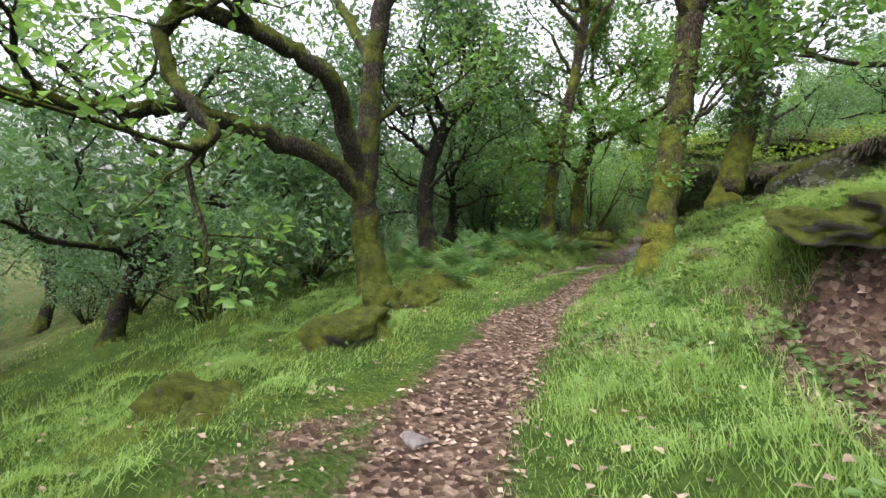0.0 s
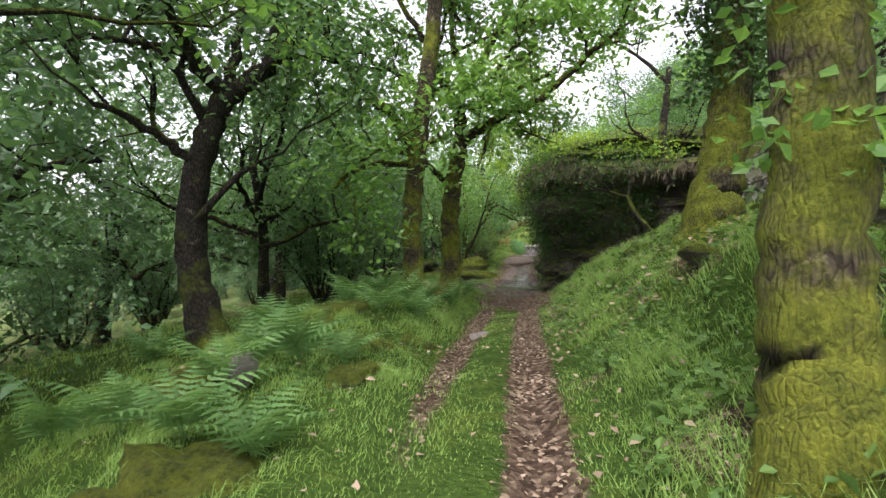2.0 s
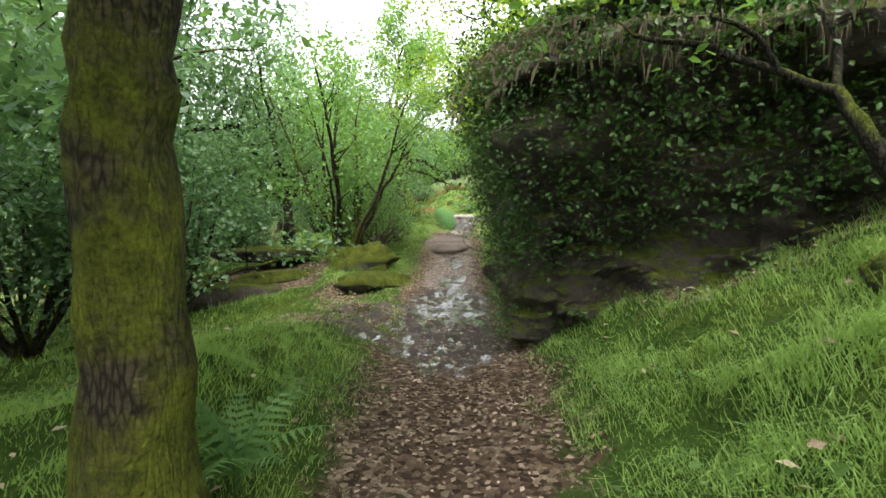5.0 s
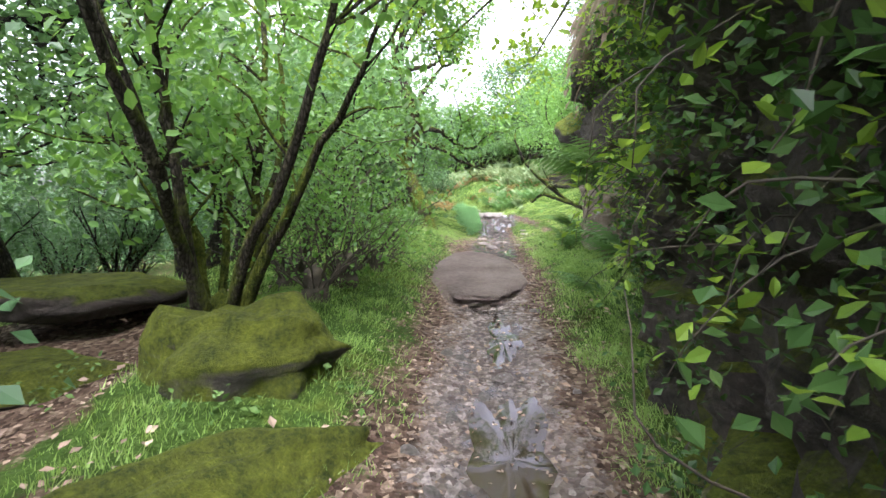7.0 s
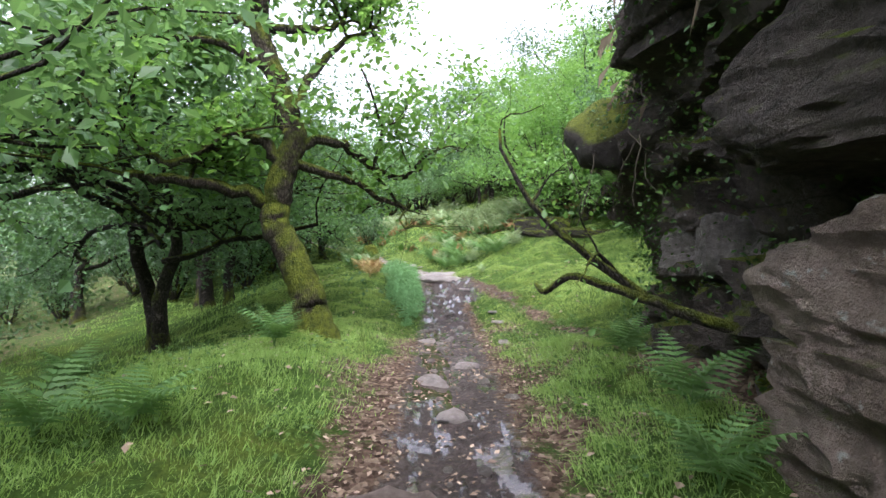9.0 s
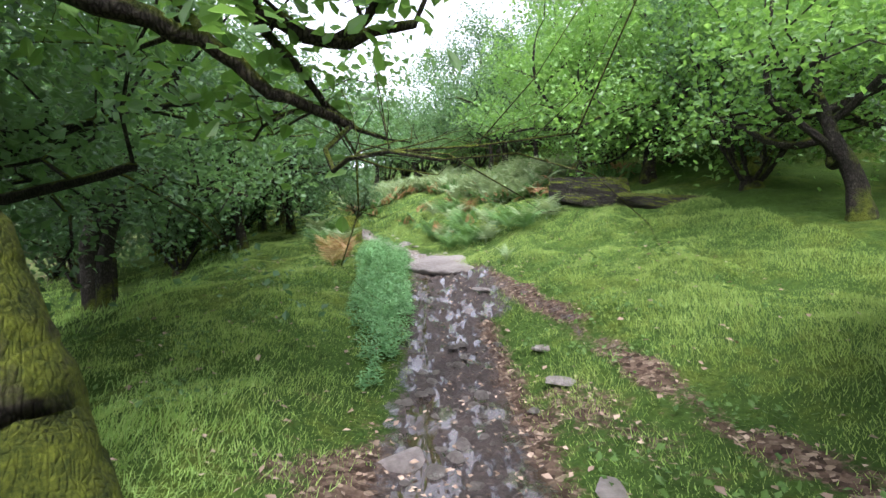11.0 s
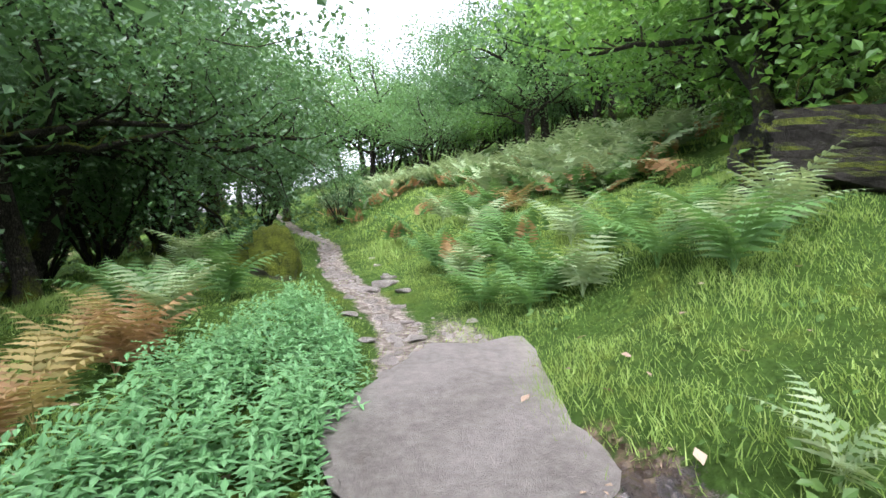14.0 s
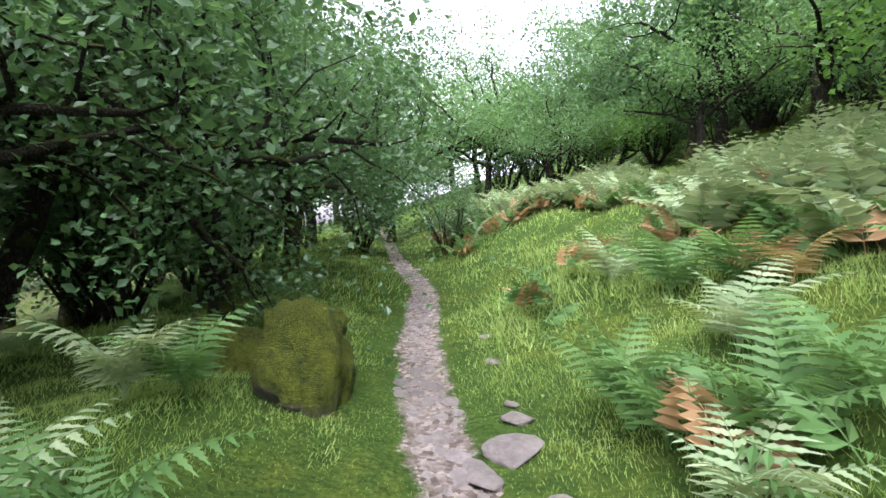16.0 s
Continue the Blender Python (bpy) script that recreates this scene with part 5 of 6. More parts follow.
for k, (x, y, r) in enumerate(STONES):
    boulder("path_stone", rest(x, y, 0.01), (r, r * 0.75, r * 0.3), 140 + k, M_ROCK_PALE, "small flat worn stone set in the path", (0, 0, k * 67), "stones in the path", detail=2)


def puddle(x, y, sx, sy, up, seed):
    """A film of muddy water with an uneven rim, lying in the hollows."""
    rng = np.random.default_rng(seed)
    a = np.linspace(0, 2 * np.pi, 48, endpoint=False)
    r = 1 + 0.22 * np.sin(3 * a + rng.uniform(0, 6)) + 0.14 * np.sin(7 * a + rng.uniform(0, 6)) + 0.08 * np.sin(13 * a + rng.uniform(0, 6))
    rings = [np.stack([x + np.cos(a) * r * sx * f, y + np.sin(a) * r * sy * f], 1) for f in (0.2, 0.4, 0.6, 0.8, 1.0)]
    flat = np.concatenate([[[x, y]]] + rings)
    edge = np.concatenate([[0.0]] + [np.full(48, f) for f in (0.2, 0.4, 0.6, 0.8, 1.0)])
    v = np.concatenate([flat, (height(flat[:, 0], flat[:, 1]) + up * (1.15 - edge))[:, None]], 1)
    k = np.arange(48)
    tris = np.stack([np.zeros(48, int), 1 + k, 1 + (k + 1) % 48], 1)
    quads = np.concatenate([np.stack([1 + 48 * q + k, 1 + 48 * q + 48 + k, 1 + 48 * q + 48 + (k + 1) % 48, 1 + 48 * q + (k + 1) % 48], 1) for q in range(4)])
    me = mesh_from("puddle", v, [quads, tris], M_WATER)
    tagged(new("puddle", me), "shallow muddy puddle reflecting the pale sky", "puddle", kind="structure")


for k, p in enumerate(((-1.5, 17.2, 0.42, 0.75, 0.02), (-1.42, 18.6, 0.2, 0.7, 0.02), (-1.38, 20.2, 0.12, 0.5, 0.012), (-1.36, 25.6, 0.16, 0.7, 0.012), (-1.3, 27.0, 0.13, 0.7, 0.012), (-1.22, 28.4, 0.1, 0.6, 0.012), (-1.2, 30.3, 0.05, 0.9, 0.014), (-1.18, 31.9, 0.08, 0.65, 0.016), (-1.15, 32.7, 0.1, 0.3, 0.012), (-2.4, 16.6, 0.3, 0.14, 0.01))):
    puddle(*p, 200 + k)
# ---- ferns ----
def frond_mesh(name, mat, pairs=12, pinnules=4, length=0.62, seed=0):
    """One fern frond along +x: a thin arching stalk with toothed side leaflets."""
    rng = np.random.default_rng(seed)
    s = Soup()
    t = np.linspace(0, 1, 12 if pinnules else 5)
    stalk = np.stack([t * length * 0.9, 0.02 * np.sin(t * 4), length * (0.62 * t - 0.72 * t * t)], 1)
    tube(s, stalk, np.linspace(0.004, 0.001, len(t)), 3)
    for i in range(pairs):
        f = 0.2 + 0.8 * i / (pairs - 1)
        at = np.array([np.interp(f, t, stalk[:, k]) for k in range(3)])
        ahead = np.array([0.9, 0, 0.62 - 1.44 * f])
        ahead /= np.linalg.norm(ahead)
        ln = length * 0.29 * math.sin(math.pi * (0.16 + 0.84 * f) ** 0.8) ** 0.8 * (1.02 - f * 0.5) + 0.01
        for side in (-1, 1):
            way = np.array([0.0, side, 0.0]) + ahead * 0.38 + np.array([0, 0, rng.normal(-0.12, 0.06)])
            way /= np.linalg.norm(way)
            up = np.cross(ahead, way) * side
            if pinnules == 0:
                c = ahead * ln * 0.24
                s.add([at - c * 0.4, at + way * ln * 0.5 - c + up * 0.0, at + way * ln - [0, 0, ln * 0.2], at + way * ln * 0.5 + c], None, [(0, 1, 2), (0, 2, 3)])
                continue
            steps = 2 * pinnules + 1
            g = np.linspace(0, 1, steps)
            wide = min(ln * 0.27, length * 0.031) * (1 - g**1.5) * np.where(np.arange(steps) % 2 == 0, 0.55, 1.0)
            wide[-1] = 0.0005
            mid = at + np.outer(g * ln, way) - np.outer(ln * 0.28 * g * g, (0, 0, 1))
            lean = ahead + way * 0.25
            rim = np.stack([mid - np.outer(wide, ahead * 0.8 - way * 0.3), mid + np.outer(wide, lean)], 1).reshape(-1, 3)
            k = np.arange(steps - 1)[:, None] * 2
            s.add(rim, k + [0, 1, 3, 2])
    return s.mesh(name, mat, False)


def fern(place, seed, me, label, fronds=7, size=1.0, name="fern", upright=0.55, group="ferns in the verge", face=None):
    rng = random.Random(seed)
    ob = thing(name, place, label, "fern", group)
    for k in range(fronds):
        a = 2 * math.pi * (k + rng.uniform(-0.3, 0.3)) / fronds if face is None else face + rng.uniform(-1.1, 1.1)
        f = piece("frond", me, ob)
        f.matrix_basis = Euler((rng.uniform(-0.25, 0.25), -rng.uniform(0.1, 0.55) - upright, a)).to_matrix().to_4x4() @ Matrix.Scale(size * rng.uniform(0.7, 1.15), 4)
    return ob


FROND = [frond_mesh("frond", m, seed=k) for k, m in enumerate((M_FERN, M_FERN, M_FERN_PALE))]
FROND_RUST = frond_mesh("frond", M_FERN_RUST, seed=7)
FERN_GREEN = [(-3.63, 6.17), (-3.12, 6.43), (-2.33, 4.56), (-2.83, 6.85), (-4.15, 6.2), (-3.21, 6.98), (-3.49, 7.73), (-5.08, 8.12), (-3.3, 10.5), (-2.61, 10.2), (-2.4, 11.0), (-2.35, 12.42), (-4.41, 11.92), (0.0, 24.2), (-0.22, 23.6), (-3.06, 24.25), (-3.45, 24.16), (-4.39, 25.83), (0.3, 25.7), (-2.9, 26.5),
              (-0.7, 36.1), (-0.31, 35.61), (-0.11, 35.06), (0.06, 34.79), (0.3, 34.99), (0.45, 34.51), (0.71, 34.29), (0.6, 33.95), (-0.42, 36.53), (-3.16, 35.59), (-2.74, 35.61), (-3.15, 34.94), (-2.63, 34.4), (-0.3, 34.85), (-0.6, 35.3), (-3.46, 36.49), (-3.25, 36.67), (-0.82, 36.72), (-0.42, 37.09), (-0.95, 37.0), (-0.2, 36.43), (-0.83, 38.69), (-0.51, 38.14), (-0.15, 37.93), (0.2, 35.6), (0.6, 35.3), (0.9, 34.8), (1.1, 34.3), (-2.75, 9.6), (-3.1, 9.9), (-2.5, 9.2), (-3.5, 10.2), (-2.9, 9.0), (-3.4, 9.3), (-2.6, 5.9), (-3.0, 5.9), (-2.7, 7.4), (0.9, 9.4)]
for k, (x, y) in enumerate(FERN_GREEN):
    fern(on_ground(x, y, -0.01), 300 + k, FROND[k % 3 if y > 30 else k % 2], "green fern with arching toothed fronds in the grass", 7 + k % 4, 1.0 if y < 13 else 0.95 if y < 30 else 1.1)
FROND_TAN = frond_mesh("frond", leaf_material("fern_tan", (0.09, 0.1, 0.03), (0.2, 0.17, 0.06), (0.33, 0.26, 0.12), thru=0.35, gloss=0.7), seed=8)
FERN_RUST = [(-2.5, 10.45), (-2.35, 32.79), (-2.4, 33.12), (-2.49, 32.65), (-2.7, 33.66), (-2.58, 34.06), (-2.45, 32.4), (-2.61, 33.9), (-2.86, 34.24), (-2.54, 34.0), (0.09, 37.72), (-0.04, 37.88)]
for k, (x, y) in enumerate(FERN_RUST):
    fern(on_ground(x, y, -0.01), 360 + k, FROND_RUST if k % 2 else FROND_TAN, "dying bracken turned rust brown in the grass", 6, 0.85, "bracken", group="rusty bracken clumps")
fern(on_ground(0.05, 32.6), 379, FROND[2], "pale green fern at the edge of the turf bank", 5, 0.55)
for k, (x, y, z, size) in enumerate(((-0.42, 21.1, 1.05, 1.5), (-0.72, 20.2, 1.15, 1.0), (-0.62, 19.5, 0.55, 0.9), (-0.5, 22.2, 0.75, 0.7), (-0.6, 18.6, 1.8, 0.7), (0.1, 25.6, 2.0, 0.5), (-0.6, 20.4, 0.2, 0.8), (0.9, 13.9, 1.75, 0.7), (1.5, 13.3, 1.9, 0.6))):
    fern((x, y, z), 380 + k, FROND[0], "green fern growing out of the rock face", 7, size, "wall_fern", 0.2, "ferns on the rock", face=math.pi if y > 15 else -2.3)


# ---- bracken on the hillside, grass, herbs and fallen leaves ----
def scatter(count, x0, x1, y0, y1, seed):
    rng = np.random.default_rng(seed)
    y = rng.uniform(y0, y1, count)
    x = rng.uniform(x0, x1, count) + np.interp(y, FINE, FINE_X)
    return x, y, rng


def stuff(name, soup, mat, label, category, smooth=False):
    return tagged(new(name, soup.mesh(name, mat, smooth)), label, category, kind="stuff")


def in_outcrop(x, y):
    """Inside the rock's footprint."""
    fx = np.interp(y, FACE[7:18, 1], FACE[7:18, 0])
    side = (y > 14.9) & (y < 27.2) & (x > fx)
    front = (y <= 14.9) & (x > -0.72) & (y > np.interp(x, FACE[7::-1, 0], FACE[7::-1, 1]))
    return side | front


def bracken_patch(name, mat, count, seed, x0, x1, y0, y1, size, keep=0.0):
    proto = frond_mesh("proto", mat, 9, 0, 0.6, seed)
    n = len(proto.vertices)
    v = np.zeros(n * 3)
    proto.vertices.foreach_get("co", v)
    v = v.reshape(-1, 3)
    tris = [tuple(p.vertices) for p in proto.polygons if len(p.vertices) == 3]
    quads = [tuple(p.vertices) for p in proto.polygons if len(p.vertices) == 4]
    x, y, rng = scatter(count, x0, x1, y0, y1, seed)
    a, b, c = lumps(x * 0.6, y * 0.6)
    ok = (a + 0.6 * b > keep) & ~in_outcrop(x, y)
    x, y = x[ok], y[ok]
    z = height(x, y)
    s = Soup()
    for i in range(len(x)):
        m = np.array((Euler((rng.uniform(-0.3, 0.3), -rng.uniform(0.4, 1.1), rng.uniform(0, 6.28))).to_matrix()))
        s.add(v @ m.T * size * rng.uniform(0.7, 1.2) + (x[i], y[i], z[i] + rng.uniform(0, 0.15)), quads, tris)
    bpy.data.meshes.remove(proto)
    return stuff(name, s, mat, {"bracken_green": "pale green bracken covering the hillside", "bracken_rust": "scattered rust-brown bracken fronds on the hillside"}[name], "bracken")


bracken_patch("bracken_green", M_FERN_PALE, 3600, 401, 1.3, 6.5, 37.2, 50, 1.35, 0.35)
bracken_patch("bracken_green", M_FERN, 1600, 402, 0.9, 5.0, 35.5, 46, 0.9, 0.2)
bracken_patch("bracken_rust", M_FERN_RUST, 900, 403, 0.9, 6.5, 35.8, 48, 0.85, 0.1)


def build_grass(name, mat, count, seed, x0, x1, y0, y1, tall, wide, label, power=1.6):
    """Bent blades of grass, thinner where leaves or mud cover the ground."""
    x, y, rng = scatter(count, x0, x1, y0, y1, seed)
    mask = ground_masks(x, y)
    s = aside(x, y)
    a, b, c = lumps(x, y)
    cover = (1 - np.clip(mask["litter"] * 1.45 - 0.15, 0, 1)) * (1 - np.clip(mask["wet"] * 1.6 - 0.2, 0, 1))
    cover *= 0.55 + 0.45 * np.clip(0.6 + 0.5 * b + 0.4 * c, 0, 1)
    ok = (rng.uniform(0, 1, count) < cover) & ~in_outcrop(x, y)
    x, y, s, b, a = x[ok], y[ok], s[ok], b[ok], a[ok]
    n = len(x)
    z = height(x, y) - 0.01
    worn = np.clip(0.35 + (np.abs(s) - 0.2) / 0.9, 0.3, 1.0)
    h = tall * rng.uniform(0.35, 1.25, n) * worn * np.clip(0.8 + 0.55 * b + 0.3 * a, 0.35, 2)
    an = rng.uniform(0, 2 * np.pi, n)
    side = np.stack([np.cos(an), np.sin(an), np.zeros(n)], 1) * (wide * rng.uniform(0.6, 1.3, n))[:, None]
    be = rng.uniform(0, 2 * np.pi, n)
    bend = np.stack([np.cos(be) - 0.4 * np.sign(s), np.sin(be), np.zeros(n)], 1) * (h * rng.uniform(0.15, 0.8, n))[:, None]
    p = np.stack([x, y, z], 1)
    up = np.stack([np.zeros(n), np.zeros(n), h], 1)
    v = np.stack([p - side, p + side, p + up * 0.9 + bend], 1).reshape(-1, 3)
    so = Soup()
    so.add(v, None, np.arange(n * 3).reshape(-1, 3))
    return stuff(name, so, mat, label, "grass")


build_grass("grass", M_GRASS, 300000, 501, -3.2, 3.4, -0.3, 16, 0.085, 0.0036, "fine green grass on the verges and bank")
build_grass("grass", M_GRASS, 110000, 502, -3.0, 1.2, 16, 28, 0.085, 0.004, "short green grass beside the muddy path")
build_grass("grass", M_GRASS_OPEN, 300000, 503, -3.4, 4.5, 26, 40, 0.07, 0.003, "bright short turf beside the path")
build_grass("grass", M_GRASS, 70000, 504, -9.0, -3.0, -1, 40, 0.11, 0.007, "shaded woodland grass under the trees")
build_grass("grass", M_GRASS_OPEN, 50000, 505, -4.0, 9.0, 38, 55, 0.14, 0.009, "rough grass on the far hillside")
build_grass("grass", M_GRASS, 30000, 506, 3.0, 8.0, 0, 13, 0.13, 0.008, "rough grass on the upper bank")


def flat_leaves(name, mat, count, seed, x0, x1, y0, y1, size, label, category, want, lift=0.012, tilt=0.25):
    x, y, rng = scatter(count, x0, x1, y0, y1, seed)
    ok = (rng.uniform(0, 1, count) < want(x, y, ground_masks(x, y))) & ~in_outcrop(x, y)
    x, y = x[ok], y[ok]
    n = len(x)
    s = Soup()
    leaves_at(s, np.stack([x, y, height(x, y) + rng.uniform(0.2, 1.0, n) * lift], 1), size, rng, tilt, 0.0)
    return stuff(name, s, mat, label, category)


flat_leaves("fallen_leaves", M_LITTER, 190000, 601, -2.6, 2.9, -0.8, 34, 0.035, "brown fallen leaves strewn along the path", "leaf litter",
            lambda x, y, m: np.clip(m["litter"] * 1.1 - 0.32, 0, 1) * (0.55 + 0.3 * lumps(x * 2.1, y * 1.7)[1]) * (1 - 0.55 * np.clip(m["wet"] * 2, 0, 1)) * np.where(y > 29.5, 0.6, 1.0), 0.02)
flat_leaves("fallen_leaves", M_LITTER, 9000, 602, -3, 3.2, -0.5, 34, 0.055, "scattered pale fallen leaves in the grass", "leaf litter", lambda x, y, m: 0.25 + 0.4 * (aside(x, y) > 0.4) * (y < 10), 0.08)
flat_leaves("verge_herbs", M_HERB, 60000, 603, -3.2, 3.0, 0, 36, 0.045, "low dark-leaved herbs among the grass", "herbs",
            lambda x, y, m: np.clip(np.clip(lumps(x * 1.3, y * 1.3)[1] - 0.1, 0, 1) * 1.3, 0, 1) * (np.abs(aside(x, y)) > 0.7), 0.13, 0.5)
flat_leaves("bank_leaves", M_HERB, 9000, 606, 0.6, 2.6, 2.5, 12.0, 0.065, "broad green herb leaves on the grassy bank", "herbs", lambda x, y, m: np.clip(lumps(x * 1.7 + 3, y * 1.7)[1] * 1.4 + 0.25, 0, 1), 0.13, 0.45)
flat_leaves("fallen_leaves", M_LITTER, 900, 607, 0.5, 2.3, 7.5, 11.0, 0.06, "curled brown oak leaves caught on the grassy bank", "leaf litter", lambda x, y, m: np.clip(lumps(x * 1.9, y * 1.9 + 5)[1] * 1.6 + 0.2, 0, 1), 0.11, 0.4)


def gravel(name, mat, count, seed, x0, x1, y0, y1, size, label, want):
    """Loose angular stones, half sunk."""
    x, y, rng = scatter(count, x0, x1, y0, y1, seed)
    ok = rng.uniform(0, 1, count) < want(x, y, ground_masks(x, y))
    x, y = x[ok], y[ok]
    so = Soup()
    ring = np.arange(6) * np.pi / 3
    for i in range(len(x)):
        r = size * rng.uniform(0.4, 1.0) ** 2
        rim = np.stack([np.cos(ring) * r * rng.uniform(0.7, 1.3, 6), np.sin(ring) * r * rng.uniform(0.6, 1.1, 6), np.zeros(6) - 0.004], 1)
        cap = rim * (0.62, 0.62, 0) + np.stack([np.zeros(6), np.zeros(6), r * rng.uniform(0.25, 0.5, 6)], 1)
        k = np.arange(6)
        turn = rng.uniform(0, 6.28)
        m = np.array(Matrix.Rotation(turn, 3, "Z"))
        q = np.stack([k, (k + 1) % 6, 6 + (k + 1) % 6, 6 + k], 1)
        so.add(np.concatenate([rim, cap]) @ m.T + (x[i], y[i], float(height(x[i], y[i]))), np.concatenate([q, [[6, 7, 8, 9], [6, 9, 10, 11]]]))
    return stuff(name, so, mat, label, "gravel")


gravel("path_stones", M_ROCK_PALE, 1500, 604, -0.45, 0.7, 33.9, 46, 0.075, "small loose stones on the narrow path", lambda x, y, m: np.clip(m["stony"] * 1.3 - 0.35, 0, 1))
gravel("path_stones", M_ROCK_MID, 900, 605, -0.7, 0.8, 14, 30, 0.07, "small stones trodden into the wet mud", lambda x, y, m: np.clip(m["wet"] * 1.2 - 0.3, 0, 1))


def tussocks(count, seed, x0, x1, y0, y1, tall, label, mat, want, blades=46):
    """Clumps of long grass whose blades arch outwards."""
    x, y, rng = scatter(count, x0, x1, y0, y1, seed)
    m = ground_masks(x, y)
    ok = (rng.uniform(0, 1, count) < want(x, y) * (1 - np.clip(m["litter"] + m["wet"] + m["stony"], 0, 1) * 0.85)) & ~in_outcrop(x, y) & (np.abs(aside(x, y)) > 0.6)
    x, y = x[ok], y[ok]
    n = len(x) * blades
    px, py = np.repeat(x, blades) + rng.normal(0, 0.055, n), np.repeat(y, blades) + rng.normal(0, 0.055, n)
    h = np.repeat(tall * rng.uniform(0.5, 1.3, len(x)), blades) * rng.uniform(0.5, 1.2, n)
    a = rng.uniform(0, 2 * np.pi, n)
    out = np.stack([np.cos(a), np.sin(a), 0 * a], 1) * (h * rng.uniform(0.4, 1.3, n))[:, None]
    out[:, 0] -= 0.45 * h * np.sign(aside(px, py))
    base = np.stack([px, py, height(px, py) - 0.015], 1)
    side = np.stack([-np.sin(a), np.cos(a), 0 * a], 1) * rng.uniform(0.0014, 0.0028, n)[:, None]
    up = np.array([0, 0, 1.0])
    mid = base + out * 0.4 + up * (h * 0.6)[:, None]
    tip = base + out + up * (h * rng.uniform(0.2, 0.75, n))[:, None]
    v = np.stack([base - side, base + side, mid + side * 0.8, mid - side * 0.8, tip], 1).reshape(-1, 3)
    b = np.arange(n)[:, None] * 5
    so = Soup()
    so.add(v, b + [0, 1, 2, 3], b + [3, 2, 4])
    return stuff("grass_tussocks", so, mat, label, "grass")


tussocks(2600, 511, 0.7, 3.2, 1.5, 14, 0.14, "tufts of long soft grass on the steep bank", M_GRASS, lambda x, y: np.clip(0.25 + 0.6 * hummocks(x, y), 0, 1))
tussocks(1500, 512, -3.8, -0.8, -0.3, 14, 0.12, "tufts of long soft grass along the verge", M_GRASS, lambda x, y: np.clip(0.2 + 0.6 * hummocks(x, y), 0, 1))
tussocks(900, 513, 0.65, 1.6, 16, 27, 0.12, "tufts of grass between the mud and the rock foot", M_GRASS, lambda x, y: 0.8 + 0 * x)
tussocks(500, 514, -2.6, -0.8, 19.5, 29, 0.12, "tufts of grass beside the muddy path", M_GRASS, lambda x, y: 0.5 + 0 * x)
tussocks(1100, 515, -2.2, 4.0, 29.5, 40, 0.08, "tufts of grass in the bright turf", M_GRASS_OPEN, lambda x, y: np.clip(0.2 + 0.5 * hummocks(x, y), 0, 1))
tussocks(300, 516, 1.75, 3.8, 3.5, 4.0, 0.2, "long grass hanging over the broken edge of the bank", M_GRASS, lambda x, y: 1.0 + 0 * x, 44)


def herb_patch():
    """A bed of leafy herbs: upright stems with crossed pairs of leaves."""
    x, y, rng = scatter(3400, -1.4, -0.22, 28.8, 36.4, 701)
    s0 = aside(x, y)
    inside = ((y - 32.4) / 3.5) ** 2 + ((s0 + 0.56 + 0.2 * np.clip((y - 30) / 2.5, 0, 1)) / (0.28 + 0.16 * np.clip((y - 30) / 2.5, 0, 1) + 0.08 * np.sin(y * 1.9))) ** 2 < rng.uniform(0.5, 1.15, len(y))
    x, y = x[inside], y[inside]
    z = height(x, y)
    s = Soup()
    rim = ((y - 32.4) / 3.5) ** 2 + ((aside(x, y) + 0.56 + 0.2 * np.clip((y - 30) / 2.5, 0, 1)) / (0.28 + 0.16 * np.clip((y - 30) / 2.5, 0, 1) + 0.08 * np.sin(y * 1.9))) ** 2
    tall = (0.13 + 0.22 * rng.uniform(0, 1, len(x)) ** 1.5) * np.clip((1.15 - rim) * 2.0, 0.4, 1)
    for k in range(6):
        f = 0.3 + 0.7 * k / 5
        for side in (0, np.pi):
            a = rng.uniform(0, 0.6, len(x)) + k * np.pi / 2 + side
            tip = np.stack([np.cos(a), np.sin(a), rng.uniform(-0.25, 0.75, len(x))], 1)
            sd = np.stack([-np.sin(a), np.cos(a), np.zeros(len(x))], 1)
            ln = (0.062 * (1.15 - 0.45 * f) * rng.uniform(0.8, 1.2, len(x)))[:, None]
            p = np.stack([x, y, z + tall * f], 1)
            v = np.stack([p, p + tip * ln * 0.45 + sd * ln * 0.21, p + tip * ln - (0, 0, 0.012), p + tip * ln * 0.45 - sd * ln * 0.21], 1)
            b = np.arange(len(x))[:, None] * 4
            s.add(v.reshape(-1, 3), None, np.concatenate([b + [0, 1, 2], b + [0, 2, 3]]))
    return stuff("herb_patch", s, M_NETTLE, "lush bed of fresh green leafy herbs beside the mud", "herbs")


herb_patch()


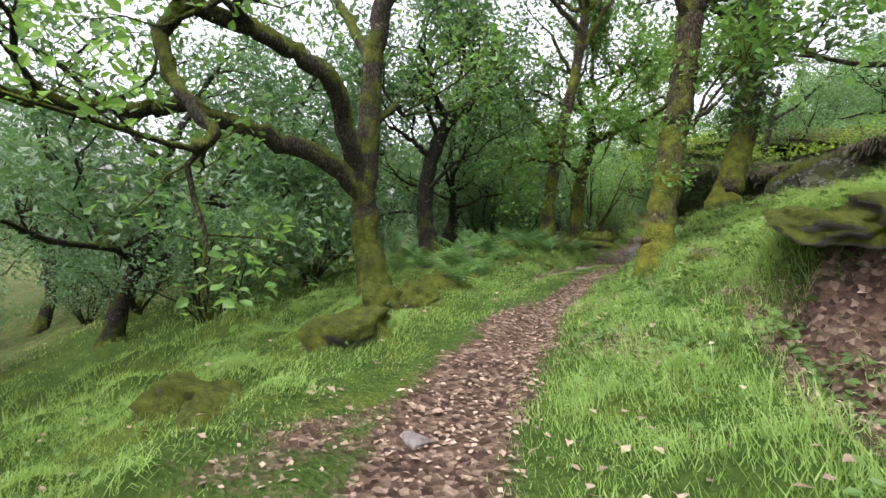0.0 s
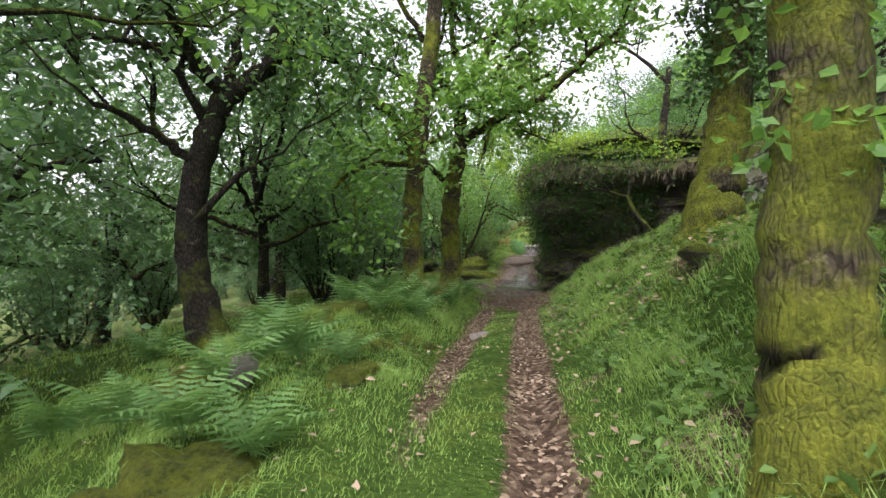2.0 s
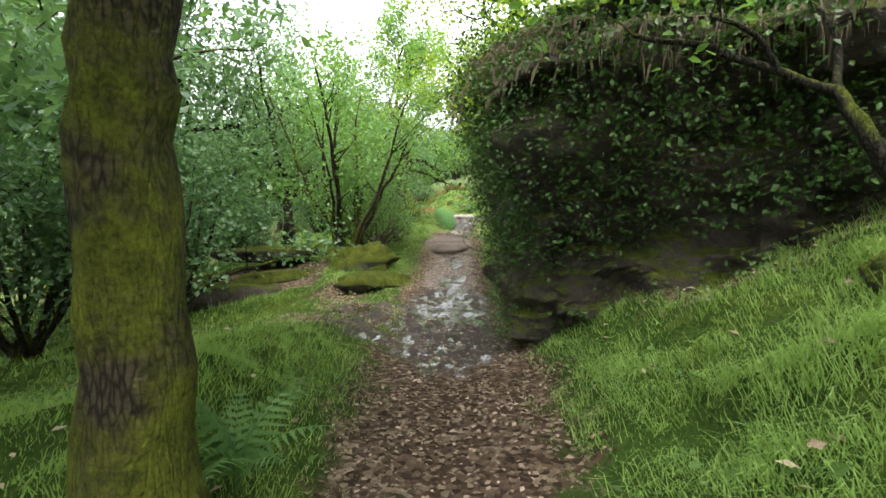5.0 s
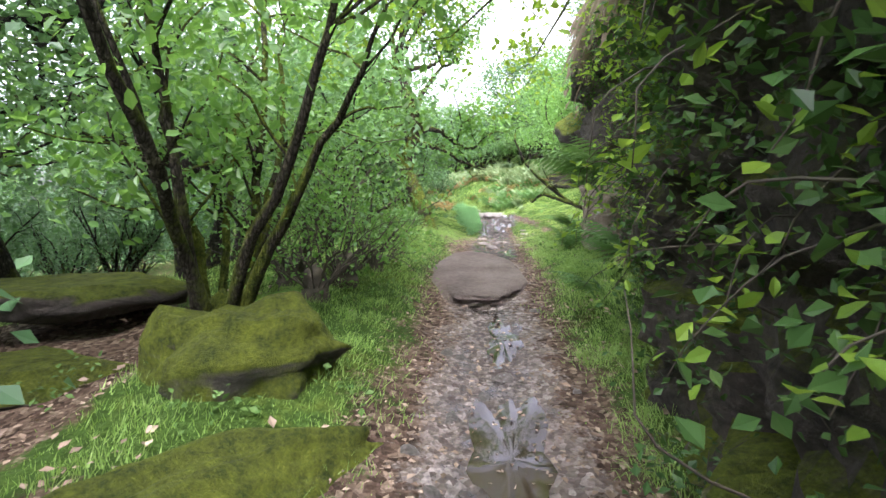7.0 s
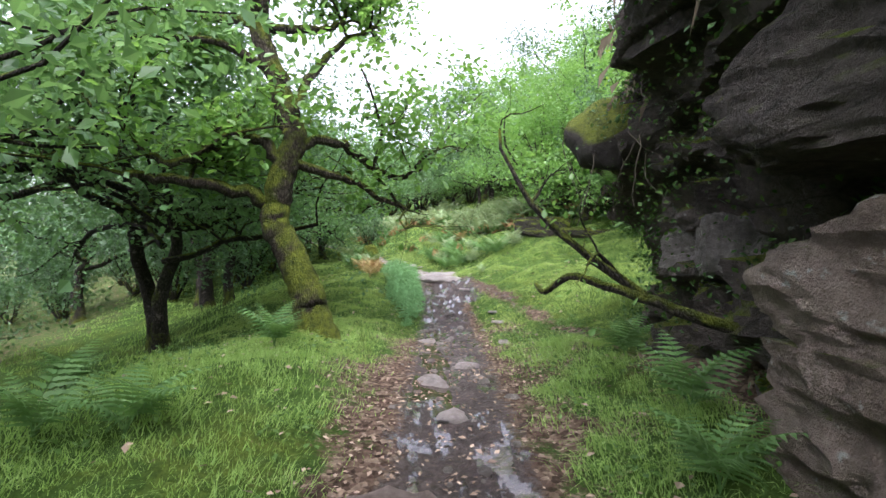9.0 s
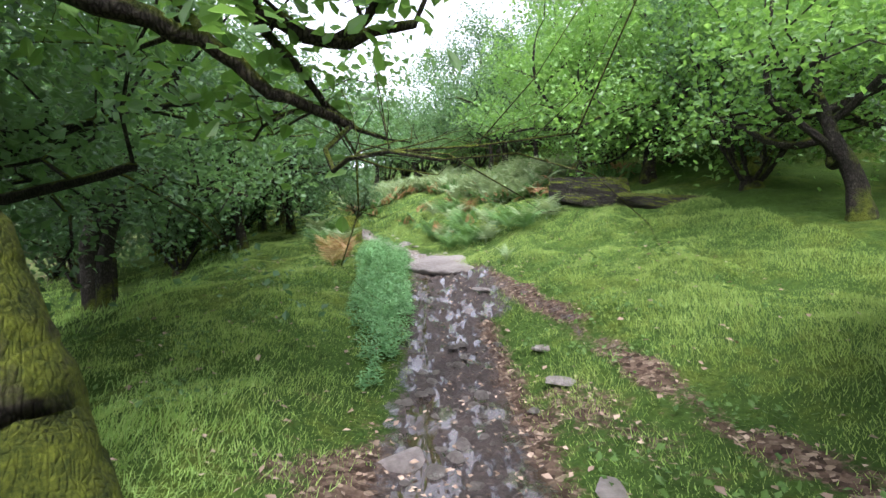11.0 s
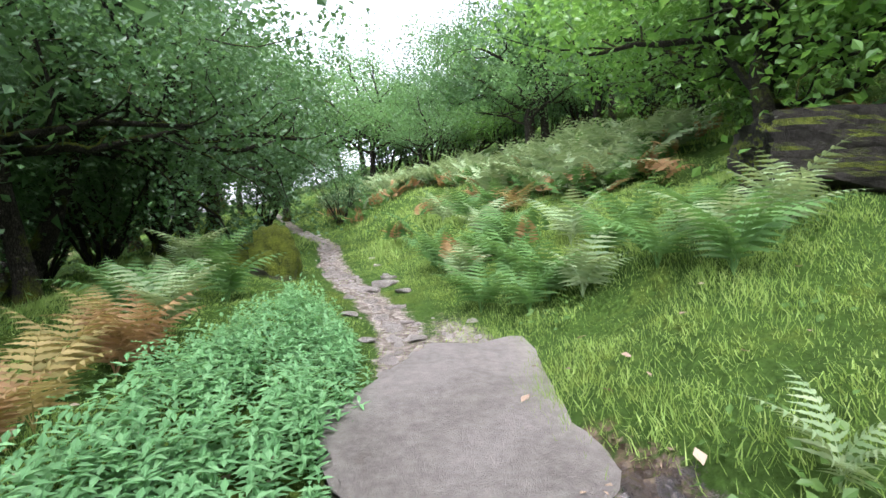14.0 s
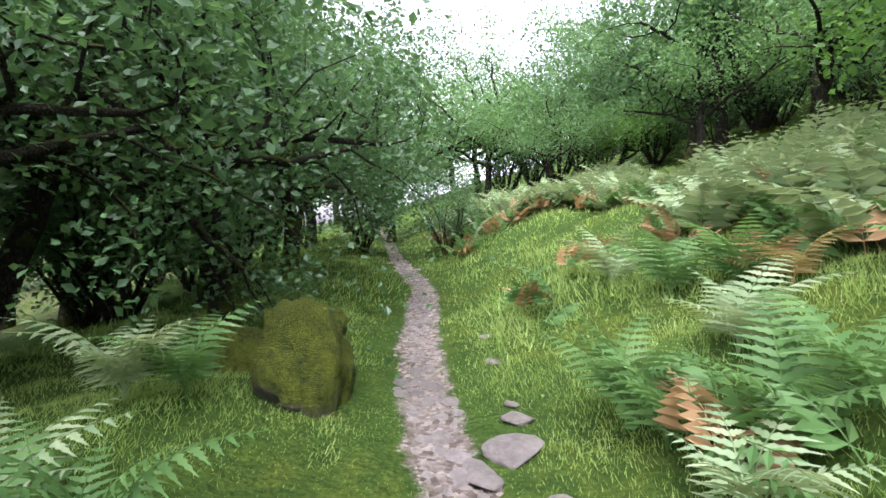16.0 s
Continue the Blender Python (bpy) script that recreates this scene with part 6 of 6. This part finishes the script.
def rock_greenery():
    """Ivy and small leaves on the rock, dry heather hanging over its brow."""
    rng = np.random.default_rng(801)
    rows, cols = face_grid.shape[:2]
    ivy, hang, top = Soup(), Soup(), Soup()
    ii, jj = rng.integers(8, rows, 60000), rng.integers(0, cols, 60000)
    p = face_grid[ii, jj]
    o = np.concatenate([face_out[jj], np.zeros((len(jj), 1))], 1)
    f = ii / rows
    a, b, c = lumps(p[:, 1] * 1.4, p[:, 2] * 2.0)
    near = np.clip((21.8 - p[:, 1]) / 1.5, 0.45, 1)
    want = np.clip(0.2 + 0.9 * f + 0.9 * b - 0.5 * (p[:, 1] < 14.6), 0, 1) * near
    ok = rng.uniform(0, 1, len(p)) < want
    leaves_at(ivy, (p + o * rng.uniform(0.02, 0.22, (len(p), 1)))[ok], 0.045, rng, 0.8, 0.05)
    # thick bushy growth over the corner nearest the bank
    jj = rng.integers(0, cols, 60000)
    ii = rng.integers(24, rows, 60000)
    p = face_grid[ii, jj]
    o = np.concatenate([face_out[jj], np.zeros((60000, 1))], 1)
    a, b, c = lumps(p[:, 1] * 1.7 + p[:, 0], p[:, 2] * 2.4)
    ok = (p[:, 1] > 13.6) & (p[:, 1] < 17.5) & (rng.uniform(0, 1, 60000) < 0.35 + 0.5 * ii / rows + 0.4 * b)
    leaves_at(ivy, (p + o * rng.uniform(0.0, 0.34, (60000, 1)) + np.stack([0 * a, 0 * a, rng.uniform(-0.1, 0.35, 60000) * (ii > rows * 0.85)], 1))[ok], 0.05, rng, 0.8, 0.07)
    green = Soup()
    a, b, c = lumps(p[:, 1] * 2.3, p[:, 2] * 2.9)
    ok = (p[:, 1] > 16) & (p[:, 1] < 26.8) & (b + 0.5 * c > 0.25) & (rng.uniform(0, 1, 60000) < 0.5)
    leaves_at(green, (p + o * rng.uniform(0.02, 0.3, (60000, 1)))[ok], 0.045, rng, 0.7, 0.05)
    lush = Soup()
    ok = (p[:, 1] > 15.6) & (p[:, 1] < 20.4) & (p[:, 2] > 1.75) & (b - 0.4 * c > -0.05) & (rng.uniform(0, 1, 60000) < 0.75)
    leaves_at(lush, (p + o * rng.uniform(0.03, 0.42, (60000, 1)))[ok], 0.055, rng, 0.6, 0.06, oval=True)
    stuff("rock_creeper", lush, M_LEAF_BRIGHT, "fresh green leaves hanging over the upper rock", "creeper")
    stuff("wall_plants", green, M_HERB, "small leafy plants rooted in the rock ledges", "plants")
    vines = Soup()
    for _ in range(16):
        st = np.array([rng.uniform(-0.05, 0.5), rng.uniform(25.4, 26.6), rng.uniform(2.3, 2.9)])
        ln = rng.uniform(0.4, 1.1)
        line = crooked(rng, st, (rng.normal(0, 0.2), rng.normal(0, 0.2), -1), ln, 7, 0.28, -0.1)
        tube(vines, line, np.linspace(0.007, 0.003, 8), 4)
    for _ in range(90):
        j = rng.integers(int(cols * 0.33), int(cols * 0.62))
        i = rng.integers(20, rows)
        o3 = np.array([*face_out[j], 0.0])
        line = crooked(rng, face_grid[i, j] + o3 * 0.05, o3 * 0.6 + np.array([rng.normal(0, 0.4), rng.normal(0, 0.6), rng.uniform(-1, 0.5)]), rng.uniform(0.3, 0.9), 7, 0.25, -0.08)
        line[:, 0] = np.maximum(line[:, 0], face_grid[i, j, 0] - 0.4)
        tube(vines, line, np.linspace(0.006, 0.002, 8), 3)
    sprays, fresh = Soup(), []
    for _ in range(150):
        j = rng.integers(int(cols * 0.44), int(cols * 0.68))
        i = rng.integers(26, rows)
        o3 = np.array([*face_out[j], 0.0])
        line = crooked(rng, face_grid[i, j], o3 * 0.8 + np.array([0, rng.normal(0, 0.7), rng.uniform(-0.2, 0.7)]), rng.uniform(0.35, 0.8), 8, 0.18, -0.22)
        line[:, 0] = np.maximum(line[:, 0], face_grid[i, j, 0] - 0.42)
        tube(vines, line, np.linspace(0.005, 0.002, 9), 3)
        q = rng.uniform(1, 8, 16)
        k = np.clip(q.astype(int), 0, 7)
        fresh.append(line[k] + (line[k + 1] - line[k]) * (q - k)[:, None])
    leaves_at(sprays, np.concatenate(fresh), 0.05, rng, 0.6, 0.035, oval=True)
    stuff("rock_creeper", sprays, M_LEAF_BRIGHT, "leafy creeper stems hanging out from the rock face", "creeper")
    stuff("hanging_vines", vines, M_STEM, "thin bare stems and vines trailing over the rock", "vine", True)
    stuff("ivy", ivy, M_IVY, "dark ivy and trailing leaves clinging to the rock", "ivy")
    for _ in range(8500):
        j = rng.integers(40, int(cols * 0.83))
        i = rows - 1 - int(abs(rng.normal(0, 7)))
        q = face_grid[i, j] + np.array([*face_out[j], 0]) * rng.uniform(0.0, 0.12)
        if q[1] > 24.4 and rng.uniform() < 0.75:
            continue
        ln = rng.uniform(0.1, 0.32) * (2.4 if 16.8 < q[1] < 24.3 else 1.0)
        sway = np.array([*face_out[j] * rng.uniform(0.05, 0.4), 0]) + rng.normal(0, 0.08, 3)
        d = sway * ln + np.array([0, 0, -ln * 0.85])
        w = np.array([-face_out[j][1], face_out[j][0], 0]) * 0.0032
        hang.add([q - w, q + w, q + d * 0.5 + sway * 0.12 + w * 0.6, q + d], None, [(0, 1, 2), (0, 2, 3)])
    stuff("heather", hang, M_HEATHER, "dry brown heather hanging over the rock brow", "heather")
    line, out, u = face_line(400)
    k = rng.integers(30, 390, 17000)
    back = rng.uniform(-0.15, 2.6, len(k))
    q = np.stack([line[k, 0] - out[k, 0] * back, line[k, 1] - out[k, 1] * back, line[k, 2] + rng.uniform(0.0, 0.5, len(k)) ** 1.3], 1)
    a, b, c = lumps(q[:, 0] * 1.2, q[:, 1] * 1.2)
    leaves_at(top, q[(b > -0.25) & ((q[:, 1] < 22.5) | (rng.uniform(0, 1, len(k)) < 0.3))], 0.075, rng, 0.6, 0.08)
    stuff("brow_shrubs", top, M_LEAF_BRIGHT, "bright green low growth on top of the rock", "undergrowth")


rock_greenery()
